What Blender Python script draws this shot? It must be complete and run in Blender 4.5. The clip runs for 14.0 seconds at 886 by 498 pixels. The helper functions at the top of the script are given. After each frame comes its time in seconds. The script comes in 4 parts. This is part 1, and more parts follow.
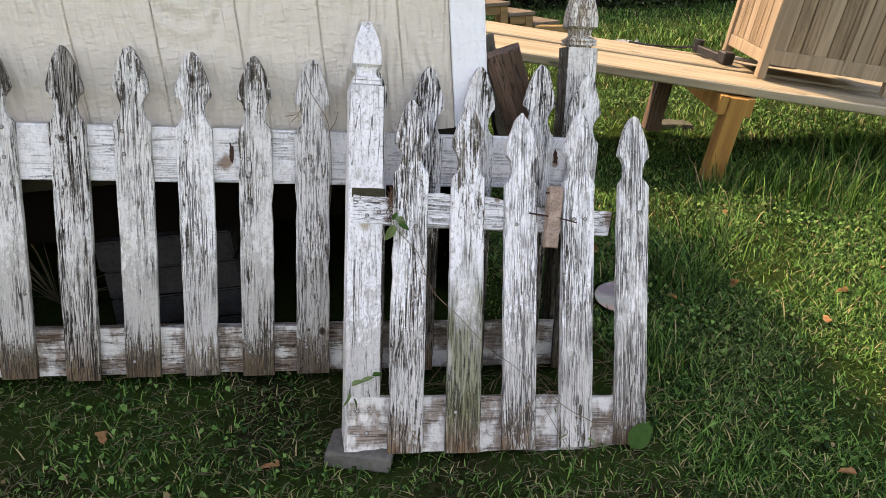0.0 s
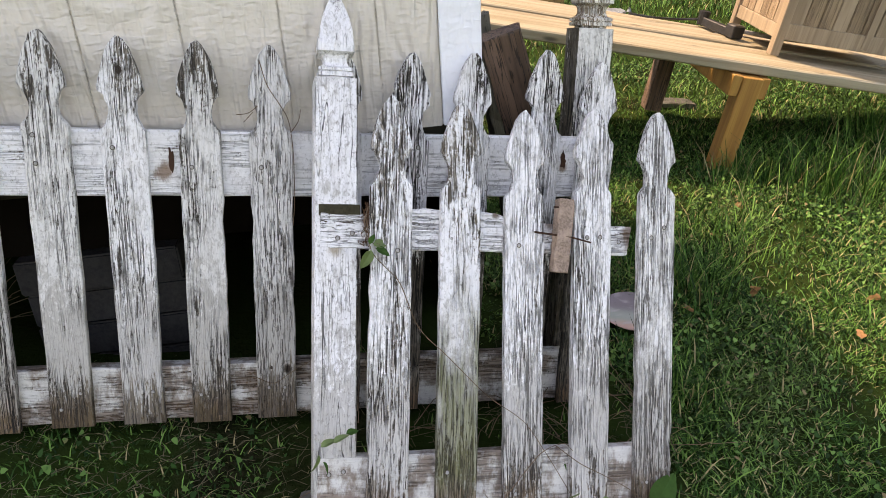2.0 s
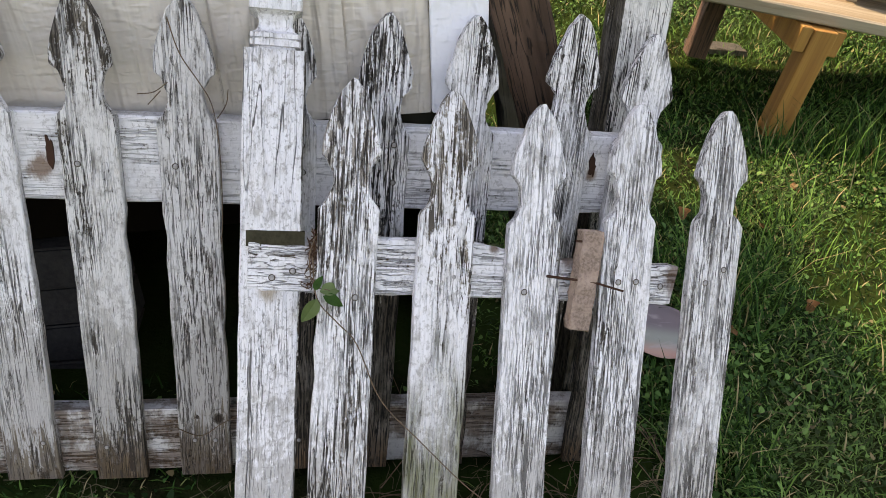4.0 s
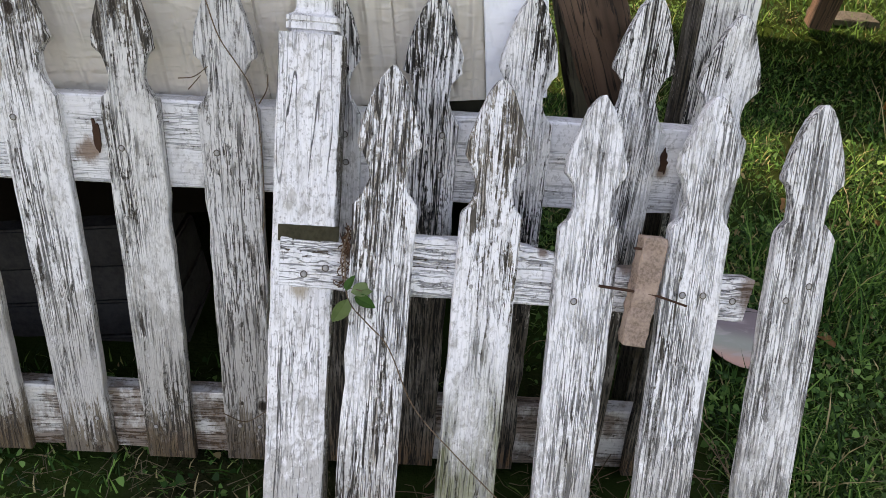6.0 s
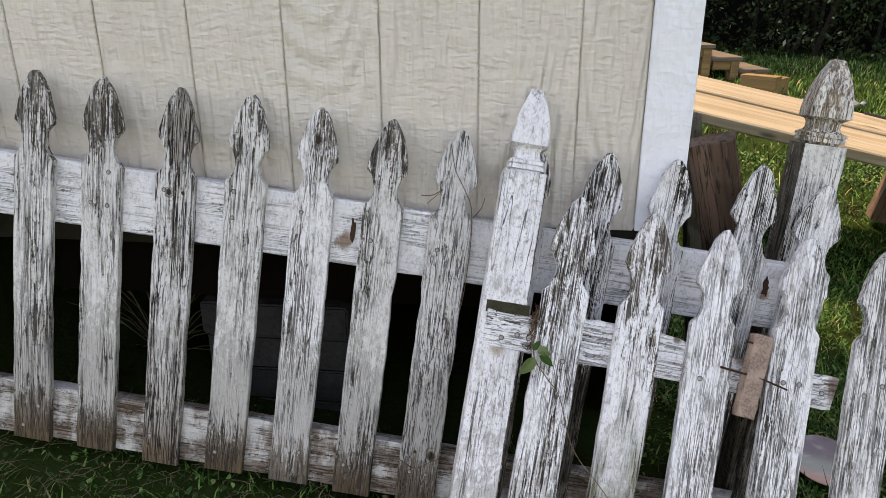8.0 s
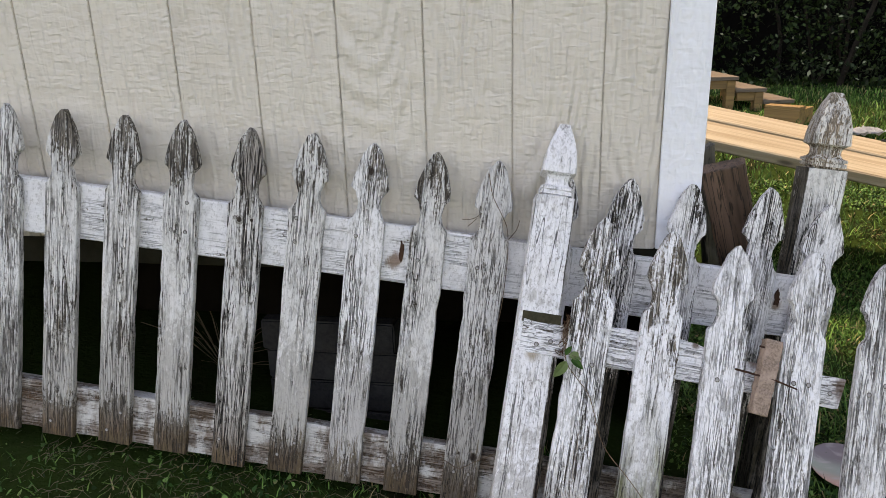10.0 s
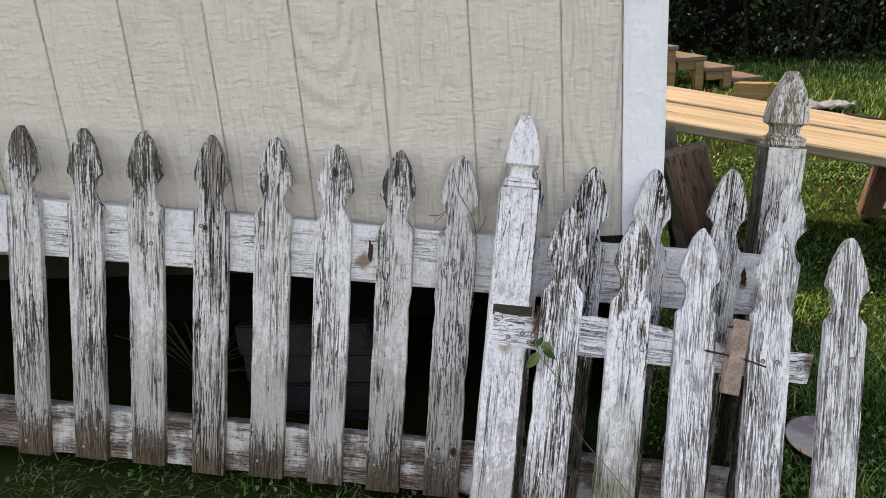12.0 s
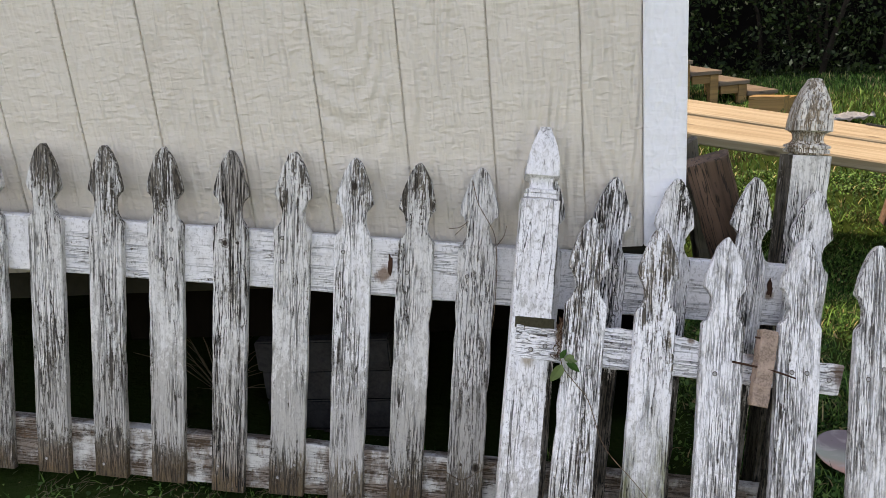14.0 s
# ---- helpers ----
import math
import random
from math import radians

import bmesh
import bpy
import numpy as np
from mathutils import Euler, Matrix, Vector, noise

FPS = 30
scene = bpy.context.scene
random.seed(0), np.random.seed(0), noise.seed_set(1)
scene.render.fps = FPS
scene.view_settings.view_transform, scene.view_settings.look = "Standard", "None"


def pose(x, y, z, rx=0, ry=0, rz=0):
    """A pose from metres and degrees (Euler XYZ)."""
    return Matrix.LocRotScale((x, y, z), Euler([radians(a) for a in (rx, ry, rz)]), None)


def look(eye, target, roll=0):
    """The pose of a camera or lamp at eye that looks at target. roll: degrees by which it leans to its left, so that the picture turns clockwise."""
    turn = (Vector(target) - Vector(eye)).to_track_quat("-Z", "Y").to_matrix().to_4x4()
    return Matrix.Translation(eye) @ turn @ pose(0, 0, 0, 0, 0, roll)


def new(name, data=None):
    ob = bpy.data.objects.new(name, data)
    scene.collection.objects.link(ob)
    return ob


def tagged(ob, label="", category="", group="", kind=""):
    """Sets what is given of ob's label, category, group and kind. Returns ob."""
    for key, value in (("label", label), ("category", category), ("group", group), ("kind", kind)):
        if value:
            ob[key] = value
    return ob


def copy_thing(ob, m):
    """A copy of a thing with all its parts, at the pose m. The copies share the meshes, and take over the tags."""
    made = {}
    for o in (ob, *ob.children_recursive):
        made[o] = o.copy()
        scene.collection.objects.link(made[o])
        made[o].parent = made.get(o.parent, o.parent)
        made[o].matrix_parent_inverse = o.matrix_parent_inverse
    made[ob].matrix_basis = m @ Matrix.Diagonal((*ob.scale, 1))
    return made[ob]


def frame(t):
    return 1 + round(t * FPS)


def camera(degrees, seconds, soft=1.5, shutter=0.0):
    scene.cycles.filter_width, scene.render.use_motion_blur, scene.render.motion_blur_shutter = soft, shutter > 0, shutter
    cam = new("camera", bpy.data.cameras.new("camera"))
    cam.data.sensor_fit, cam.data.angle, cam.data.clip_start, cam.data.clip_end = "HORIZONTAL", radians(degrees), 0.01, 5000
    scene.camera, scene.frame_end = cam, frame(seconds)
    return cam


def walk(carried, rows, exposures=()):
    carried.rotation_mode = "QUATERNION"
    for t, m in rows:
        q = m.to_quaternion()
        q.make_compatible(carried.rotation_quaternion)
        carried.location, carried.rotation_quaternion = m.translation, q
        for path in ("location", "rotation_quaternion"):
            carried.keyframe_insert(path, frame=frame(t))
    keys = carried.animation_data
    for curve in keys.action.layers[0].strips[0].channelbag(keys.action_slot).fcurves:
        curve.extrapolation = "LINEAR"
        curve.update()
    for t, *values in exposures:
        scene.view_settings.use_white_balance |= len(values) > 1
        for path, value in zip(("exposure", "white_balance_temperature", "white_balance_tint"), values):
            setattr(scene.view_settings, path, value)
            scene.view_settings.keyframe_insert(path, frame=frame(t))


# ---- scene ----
cam = camera(62.5, 14.0, 0.5)
KELVIN, TINT = 9900, 22
PATH = [
    (0, (-0.295, -1.992, 1.243), (-0.076, -0.16, 0.469), -3.4),
    (0.5, (-0.296, -1.985, 1.239), (-0.081, -0.159, 0.45), -2.6),
    (1, (-0.302, -1.915, 1.233), (-0.065, -0.105, 0.415), -2.2),
    (1.5, (-0.312, -1.796, 1.242), (0.052, -0.035, 0.367), -1.3),
    (2, (-0.257, -1.641, 1.233), (0.001, 0.148, 0.377), -3.2),
    (2.2, (-0.215, -1.582, 1.23), (0.09, 0.196, 0.367), -1.5),
    (4.3, (-0.083, -1.143, 1.221), (0.056, 0.534, 0.14), -1.3),
    (4.5, (-0.04, -1.132, 1.208), (-0.009, 0.538, 0.108), -2.3),
    (5, (-0.026, -1.09, 1.178), (-0.042, 0.511, -0.021), -3.8),
    (5.5, (-0.023, -1.058, 1.195), (-0.079, 0.539, -0.008), -5.3),
    (6, (-0.027, -1.082, 1.219), (-0.118, 0.572, 0.099), -4.1),
    (6.5, (-0.086, -1.168, 1.24), (-0.265, 0.576, 0.278), -2.6),
    (7, (-0.216, -1.283, 1.275), (-0.284, 0.536, 0.446), -1.9),
    (7.5, (-0.282, -1.399, 1.289), (-0.299, 0.453, 0.534), 1.3),
    (8, (-0.238, -1.527, 1.289), (-0.456, 0.33, 0.58), -0.2),
    (8.5, (-0.243, -1.652, 1.246), (-0.513, 0.219, 0.592), -0.8),
    (8.7, (-0.252, -1.672, 1.261), (-0.56, 0.204, 0.64), -0.7),
    (10.8, (-0.228, -1.718, 1.326), (-0.481, 0.167, 0.706), -3.0),
    (11, (-0.224, -1.711, 1.329), (-0.441, 0.174, 0.697), -2.9),
    (11.5, (-0.216, -1.7, 1.339), (-0.439, 0.19, 0.724), -4.0),
    (12, (-0.208, -1.708, 1.328), (-0.46, 0.169, 0.686), -4.2),
    (12.5, (-0.194, -1.707, 1.314), (-0.421, 0.176, 0.68), -4.8),
    (13, (-0.202, -1.704, 1.321), (-0.424, 0.179, 0.684), -4.5),
    (13.5, (-0.207, -1.699, 1.313), (-0.432, 0.181, 0.669), -4.2),
    (14, (-0.224, -1.702, 1.312), (-0.513, 0.187, 0.721), -5.1),
]
walk(cam, [(t, look(eye, target, roll)) for t, eye, target, roll in PATH], [(0, 2.06, KELVIN, TINT), (2.2, 2.06, KELVIN, TINT), (4.3, 1.88, KELVIN, TINT), (6.5, 1.97, KELVIN, TINT), (7.7, 1.84, KELVIN, TINT), (14, 1.82, KELVIN, TINT)])

# ---- world, sun, exposure ----
scene.view_settings.exposure = 0.0
SUN_EL, SUN_AZ = 62.0, -46.0          # degrees above the horizon, clockwise from +y
world = bpy.data.worlds.new("sky")
scene.world = world
world.use_nodes = True
wn = world.node_tree
sky = wn.nodes.new("ShaderNodeTexSky")
sky.sky_type, sky.sun_disc = "NISHITA", False
sky.sun_elevation, sky.sun_rotation = radians(SUN_EL), radians(SUN_AZ % 360)
wn.links.new(sky.outputs[0], wn.nodes["Background"].inputs[0])
wn.nodes["Background"].inputs[1].default_value = 0.15
lamp = bpy.data.lights.new("sun", "SUN")
lamp.energy, lamp.angle, lamp.color = 2.15, radians(4.0), (1.0, 0.93, 0.8)
se, sa = radians(SUN_EL), radians(SUN_AZ)
to_sun = Vector((math.sin(sa) * math.cos(se), math.cos(sa) * math.cos(se), math.sin(se)))
new("sun", lamp).matrix_world = to_sun.to_track_quat("Z", "Y").to_matrix().to_4x4()


# ---- materials ----
class Nodes:
    """A short hand for node materials."""

    def __init__(self, name):
        self.mat = bpy.data.materials.new(name)
        self.mat.use_nodes = True
        self.t = self.mat.node_tree
        self.bsdf = self.t.nodes["Principled BSDF"]

    def put(self, socket, value):
        if isinstance(value, bpy.types.NodeSocket):
            self.t.links.new(value, socket)
        elif value is not None:
            socket.default_value = value

    def coord(self, kind="Object"):
        return self.t.nodes.new("ShaderNodeTexCoord").outputs[kind]

    def rand(self):
        return self.t.nodes.new("ShaderNodeObjectInfo").outputs["Random"]

    def island(self):
        return self.t.nodes.new("ShaderNodeNewGeometry").outputs["Random Per Island"]

    def scaled(self, vec, scale, shift=None):
        n = self.t.nodes.new("ShaderNodeVectorMath")
        n.operation = "MULTIPLY"
        self.put(n.inputs[0], vec)
        n.inputs[1].default_value = scale
        out = n.outputs[0]
        if shift is not None:
            a = self.t.nodes.new("ShaderNodeVectorMath")
            a.operation = "ADD"
            self.put(a.inputs[0], out)
            self.put(a.inputs[1], shift)
            out = a.outputs[0]
        return out

    def noise(self, vec, scale=1.0, detail=4.0, rough=0.55, distort=0.0):
        n = self.t.nodes.new("ShaderNodeTexNoise")
        self.put(n.inputs["Vector"], vec)
        n.inputs["Scale"].default_value = scale
        n.inputs["Detail"].default_value = detail
        n.inputs["Roughness"].default_value = rough
        n.inputs["Distortion"].default_value = distort
        return n.outputs[0]

    def voronoi(self, vec, scale=1.0, feature="F1"):
        n = self.t.nodes.new("ShaderNodeTexVoronoi")
        n.feature = feature
        self.put(n.inputs["Vector"], vec)
        n.inputs["Scale"].default_value = scale
        return n.outputs[0]

    def math(self, op, a, b=None, clamp=False):
        n = self.t.nodes.new("ShaderNodeMath")
        n.operation, n.use_clamp = op, clamp
        self.put(n.inputs[0], a)
        self.put(n.inputs[1], b)
        return n.outputs[0]

    def ramp(self, value, lo, hi, a=0.0, b=1.0):
        n = self.t.nodes.new("ShaderNodeMapRange")
        n.interpolation_type = "SMOOTHSTEP"
        self.put(n.inputs[0], value)
        for i, v in zip((1, 2, 3, 4), (lo, hi, a, b)):
            self.put(n.inputs[i], v)
        return n.outputs[0]

    def mix(self, f, a, b, blend="MIX"):
        n = self.t.nodes.new("ShaderNodeMix")
        n.data_type, n.blend_type = "RGBA", blend
        self.put(n.inputs[0], f)
        for i, v in ((6, a), (7, b)):
            self.put(n.inputs[i], (*v, 1) if isinstance(v, tuple) else v)
        return n.outputs[2]

    def split(self, vec, axis):
        n = self.t.nodes.new("ShaderNodeSeparateXYZ")
        self.put(n.inputs[0], vec)
        return n.outputs[axis]

    def done(self, color, rough=0.7, bump=None, strength=0.4, dist=0.002, metal=0.0, spec=None):
        self.put(self.bsdf.inputs["Base Color"], (*color, 1) if isinstance(color, tuple) else color)
        self.put(self.bsdf.inputs["Roughness"], rough)
        self.bsdf.inputs["Metallic"].default_value = metal
        if spec is not None:
            self.bsdf.inputs["Specular IOR Level"].default_value = spec
        if bump is not None:
            n = self.t.nodes.new("ShaderNodeBump")
            n.inputs["Strength"].default_value = strength
            n.inputs["Distance"].default_value = dist
            self.put(n.inputs["Height"], bump)
            self.put(self.bsdf.inputs["Normal"], n.outputs[0])
        return self.mat


def peeling_paint(name, wear=0.0, tip=0.0, foot=0.3, along=2, moss=0.0, length=0.88, paint=(0.80, 0.795, 0.805), wood_a=(0.30, 0.265, 0.225), wood_b=(0.12, 0.10, 0.083), line=1.0, knots=(), blotch=0.4, brown=0.0, stains=(), stain_color=(0.27, 0.17, 0.10), low_tone=0.33, split=105.0, rot_foot=False, bare_shade_side=None, tip_len=0.24, foot_len=0.20, comb=0.0):
    """White paint cracked off along the grain of grey weathered wood; more of it gone at the tip and the foot."""
    n = Nodes(name)
    raw = n.coord()
    r = n.rand()
    shift = n.math("MULTIPLY", r, 57.0)

    def stretched(across, length_wise):
        s = [across, across, across]
        s[along] = length_wise
        return n.scaled(raw, s, shift)

    wide = n.noise(stretched(62.0, 5.5), 1.0, 4.0, 0.6, 0.6)
    fine = n.noise(stretched(165.0, 11.0), 1.0, 5.0, 0.66, 1.2)
    hair = n.noise(stretched(380.0, 17.0), 1.0, 3.0, 0.6, 0.5)
    macro = n.noise(stretched(16.0, 4.5), 1.0, 3.0, 0.55)
    speck = n.noise(n.scaled(raw, (150.0, 150.0, 110.0), shift), 1.0, 5.0, 0.7)
    stain = n.noise(n.scaled(raw, (34.0, 34.0, 17.0), shift), 1.0, 6.0, 0.7)
    z = n.split(raw, along)
    at_tip = n.math("MULTIPLY", n.ramp(z, length - tip_len, length - 0.03 - 0.4 * (tip_len - 0.24)), tip)
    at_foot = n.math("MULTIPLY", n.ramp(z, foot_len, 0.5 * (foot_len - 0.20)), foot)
    own = n.math("MULTIPLY", n.math("SUBTRACT", r, 0.5), 0.10)
    age = n.math("ADD", n.math("ADD", own, wear), n.math("ADD", at_tip, at_foot))
    loss = n.math("ADD", n.math("MULTIPLY", macro, 0.55), n.math("MULTIPLY", wide, 0.35))
    loss = n.math("ADD", loss, n.math("MULTIPLY", fine, 0.95))
    loss = n.math("ADD", loss, n.math("MULTIPLY", speck, 0.5))
    loss = n.math("ADD", loss, age)
    if bare_shade_side is not None:         # one face stripped of paint; on the white post this darkness is painted shade
        loss = n.math("ADD", loss, n.ramp(n.split(raw, 0), bare_shade_side - math.copysign(0.004, bare_shade_side), bare_shade_side, 0.0, 0.34))
    bare = n.ramp(loss, 1.295, 1.325)
    zone = n.ramp(n.math("ADD", macro, age), 0.36, 0.62, 0.15, 1.0)
    crack = n.math("MULTIPLY", n.ramp(fine, 0.562, 0.588), zone)
    crack = n.math("MAXIMUM", crack, n.math("MULTIPLY", n.ramp(wide, 0.665, 0.70), 0.85))
    crack = n.math("MAXIMUM", crack, n.math("MULTIPLY", n.ramp(hair, 0.59, 0.63), n.math("MULTIPLY", zone, 0.85)))
    long = n.noise(stretched(split, 1.7), 1.0, 2.5, 0.5, 0.25)
    thin = n.ramp(n.math("ABSOLUTE", n.math("SUBTRACT", long, 0.5)), 0.022 * split / 105.0, 0.007 * split / 105.0)
    crack = n.math("MAXIMUM", crack, n.math("MULTIPLY", thin, n.ramp(macro, 0.42, 0.55, 0.08, 1.0)))
    crack = n.math("MULTIPLY", crack, line, True)
    if comb:                          # close fine checks between the growth rings
        crack = n.math("MAXIMUM", crack, n.math("MULTIPLY", n.ramp(hair, 0.53, 0.60), n.math("MULTIPLY", n.ramp(macro, 0.36, 0.56, 0.25, 1.0), comb)))
    coat = n.mix(n.ramp(stain, 0.45, 0.7, 0.0, 0.5), paint, (0.50, 0.485, 0.47))
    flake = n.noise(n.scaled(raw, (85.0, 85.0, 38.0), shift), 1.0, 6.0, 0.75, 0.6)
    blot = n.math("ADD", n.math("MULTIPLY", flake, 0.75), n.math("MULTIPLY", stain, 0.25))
    # mottled grey-brown over the paint, denser towards the foot
    grey_blot = n.math("MULTIPLY", n.ramp(n.math("ADD", blot, n.ramp(z, 0.50, 0.0, 0.0, low_tone)), 0.50, 0.63), 0.62)
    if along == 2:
        coat = n.mix(grey_blot, coat, (0.32, 0.30, 0.27))
    coat = n.mix(n.math("MULTIPLY", n.ramp(speck, 0.53, 0.62), blotch), coat, (0.27, 0.255, 0.24))
    wood = n.mix(n.ramp(hair, 0.40, 0.60), wood_a, wood_b)
    wood = n.mix(n.ramp(stain, 0.4, 0.7, 0.0, 0.5), wood, (0.34, 0.32, 0.30))
    rot = n.math("MULTIPLY", n.ramp(z, 0.12, 0.01), n.ramp(stain, 0.35, 0.6, 0.0, 1.0 if low_tone else 0.0))
    wood = n.mix(rot, wood, (0.17, 0.105, 0.06))
    color = n.mix(bare, coat, wood)
    if brown:
        color = n.mix(n.math("MULTIPLY", n.ramp(n.math("ADD", n.math("MULTIPLY", macro, 0.6), n.math("MULTIPLY", stain, 0.5)), 0.47, 0.60), brown), color, (0.16, 0.10, 0.065))
    if rot_foot:
        edge = n.math("ADD", z, n.math("ADD", n.math("MULTIPLY", n.math("SUBTRACT", macro, 0.5), 0.30), n.math("MULTIPLY", n.math("SUBTRACT", fine, 0.5), 0.55)))
        bog = n.mix(n.ramp(stain, 0.4, 0.6), (0.075, 0.05, 0.030), (0.125, 0.092, 0.055))
        color = n.mix(n.ramp(edge, 0.075, 0.035, 0.0, 0.85), color, bog)
    color = n.mix(crack, color, (0.018, 0.015, 0.013))
    for kx, kz, size in knots:
        dx = n.math("SUBTRACT", n.split(raw, 0), kx)
        dz = n.math("MULTIPLY", n.math("SUBTRACT", z, kz), 0.75)
        d = n.math("SQRT", n.math("ADD", n.math("MULTIPLY", dx, dx), n.math("MULTIPLY", dz, dz)))
        d = n.math("ADD", d, n.math("MULTIPLY", n.math("SUBTRACT", speck, 0.5), 0.012))
        rings = n.math("MULTIPLY", n.ramp(n.math("SINE", n.math("MULTIPLY", d, 900.0)), 0.2, 0.8), n.ramp(d, size * 2.4, size * 1.1))
        color = n.mix(n.math("MULTIPLY", rings, 0.75), color, (0.10, 0.085, 0.07))
        color = n.mix(n.ramp(d, size, size * 0.6), color, (0.045, 0.032, 0.025))
    for sx, sz, size in stains:
        dx = n.math("SUBTRACT", n.split(raw, 0), sx)
        dz = n.math("SUBTRACT", n.split(raw, 2), sz)
        d = n.math("SQRT", n.math("ADD", n.math("MULTIPLY", dx, dx), n.math("MULTIPLY", dz, dz)))
        d = n.math("ADD", d, n.math("MULTIPLY", n.math("SUBTRACT", stain, 0.5), size * 2.2))
        color = n.mix(n.ramp(d, size, size * 0.35, 0.0, 0.85), color, stain_color)
    if moss:
        where = n.math("MULTIPLY", n.ramp(z, 0.60, 0.32), n.ramp(z, 0.02, 0.12))
        where = n.math("MULTIPLY", n.math("MULTIPLY", where, n.ramp(macro, 0.25, 0.55)), moss)
        color = n.mix(where, color, n.mix(n.ramp(fine, 0.4, 0.6), (0.15, 0.16, 0.06), (0.045, 0.045, 0.022)))
    high = n.math("SUBTRACT", n.math("SUBTRACT", n.math("MULTIPLY", fine, 0.35), n.math("MULTIPLY", bare, 0.45)), crack)
    return n.done(color, n.ramp(bare, 0, 1, 0.6, 0.88), high, 1.0, 0.0034, spec=0.25)


def raw_lumber(name, light, dark, along=0, knots=True, checks=0.0):
    """Sawn softwood with long grain, knots and end checks."""
    n = Nodes(name)
    raw = n.coord()
    shift = n.math("MULTIPLY", n.rand(), 31.0)
    s = [26.0, 26.0, 26.0]
    s[along] = 1.1
    f = [150.0, 150.0, 150.0]
    f[along] = 4.0
    grain = n.noise(n.scaled(raw, s, shift), 1.0, 4.0, 0.55, 0.6)
    fine = n.noise(n.scaled(raw, f, shift), 1.0, 4.0, 0.6)
    color = n.mix(n.ramp(grain, 0.33, 0.67), light, dark)
    color = n.mix(n.ramp(fine, 0.5, 0.75, 0.0, 0.35), color, tuple(c * 0.55 for c in dark))
    if knots:
        k = [9.0, 9.0, 9.0]
        k[along] = 2.6
        v = n.voronoi(n.scaled(raw, k, shift), 1.0)
        color = n.mix(n.ramp(v, 0.13, 0.05), color, tuple(c * 0.35 for c in dark))
    high = n.math("ADD", fine, grain)
    if checks:
        s[along] = 0.9
        long = n.noise(n.scaled(raw, [3.0 * v for v in s], shift), 1.0, 3.0, 0.55, 0.3)
        gap = n.ramp(n.math("ABSOLUTE", n.math("SUBTRACT", long, 0.5)), 0.035, 0.01)
        color = n.mix(n.math("MULTIPLY", gap, checks), color, tuple(c * 0.3 for c in dark))
        high = n.math("SUBTRACT", high, gap)
    return n.done(color, 0.62, high, 0.5 + 0.5 * checks, 0.002)


def siding_paint(name, base, relief=0.9, streak=9.0):
    """Painted siding embossed with wood grain: long wavy ridges, arched figure in places, fine cross ripples."""
    n = Nodes(name)
    raw = n.coord()
    shift = n.math("MULTIPLY", n.rand(), 41.0)
    where = n.ramp(n.noise(n.scaled(raw, (6.0, 6.0, 1.5), shift), 1.0, 2.0), 0.42, 0.62)
    arch = n.noise(n.scaled(raw, (5.0, 5.0, 0.9), shift), 1.0, 1.0, 0.4, 0.4)
    figure = n.math("MULTIPLY", n.math("SINE", n.math("MULTIPLY", arch, 105.0)), where)
    ridge = n.noise(n.scaled(raw, (62.0, 62.0, streak), shift), 1.0, 1.0, 0.4, 0.6)
    tick = n.noise(n.scaled(raw, (34.0, 34.0, 95.0), shift), 1.0, 1.0, 0.4, 0.5)
    wave = n.noise(n.scaled(raw, (9.0, 9.0, 20.0), shift), 1.0, 2.0, 0.5)
    grime = n.noise(n.scaled(raw, (4.0, 4.0, 1.6), shift), 1.0, 5.0, 0.6)
    worn = n.noise(n.scaled(raw, (30.0, 30.0, 9.0), shift), 1.0, 5.0, 0.65)
    color = n.mix(n.ramp(grime, 0.4, 0.72, 0.0, 0.18), base, tuple(c * 0.8 for c in base))
    color = n.mix(n.ramp(worn, 0.48, 0.72, 0.0, 0.13), color, tuple(c * 0.78 for c in base))
    color = n.mix(n.math("MULTIPLY", n.ramp(grime, 0.62, 0.74), 0.22), color, (0.52, 0.42, 0.32))
    high = n.math("ADD", n.math("MULTIPLY", figure, 0.42), n.math("MULTIPLY", ridge, 1.5))
    high = n.math("ADD", high, n.math("ADD", n.math("MULTIPLY", tick, 0.75), wave))
    return n.done(color, 0.48, high, relief, 0.0052, spec=0.4)


def plain(name, color, rough=0.6, var=0.25, scale=40.0, metal=0.0, bump=0.2):
    n = Nodes(name)
    v = n.noise(n.coord(), scale, 5.0, 0.65)
    w = n.noise(n.coord(), scale * 0.17, 3.0, 0.5)
    c = n.mix(n.ramp(v, 0.35, 0.7, 0.0, var), color, tuple(x * 0.4 for x in color))
    c = n.mix(n.ramp(w, 0.4, 0.7, 0.0, var), c, tuple(min(1.0, x * 1.35) for x in color))
    return n.done(c, rough, v, bump, 0.002, metal, 0.5 if metal or rough < 0.6 else (0.0 if rough > 0.84 else 0.1))


def leafy(name, a, b, c, dry=(0.3, 0.24, 0.1), dry_share=0.08, through=0.25):
    """Leaves and blades, each its own shade."""
    n = Nodes(name)
    r = n.island()
    col = n.mix(n.ramp(r, 0.0, 0.55), a, b)
    col = n.mix(n.ramp(r, 0.5, 0.92), col, c)
    col = n.mix(n.ramp(r, 1.0 - dry_share - 0.03, 1.0 - dry_share), col, dry)
    patch = n.noise(n.coord(), 1.7, 4.0, 0.6)
    col = n.mix(n.ramp(patch, 0.5, 0.72, 0.0, 0.18), col, tuple(0.5 * (x + y) for x, y in zip(b, dry)))
    n.bsdf.inputs["Transmission Weight"].default_value = 0.0
    n.bsdf.inputs["Subsurface Weight"].default_value = 0.0
    return n.done(col, 0.6, spec=0.12)


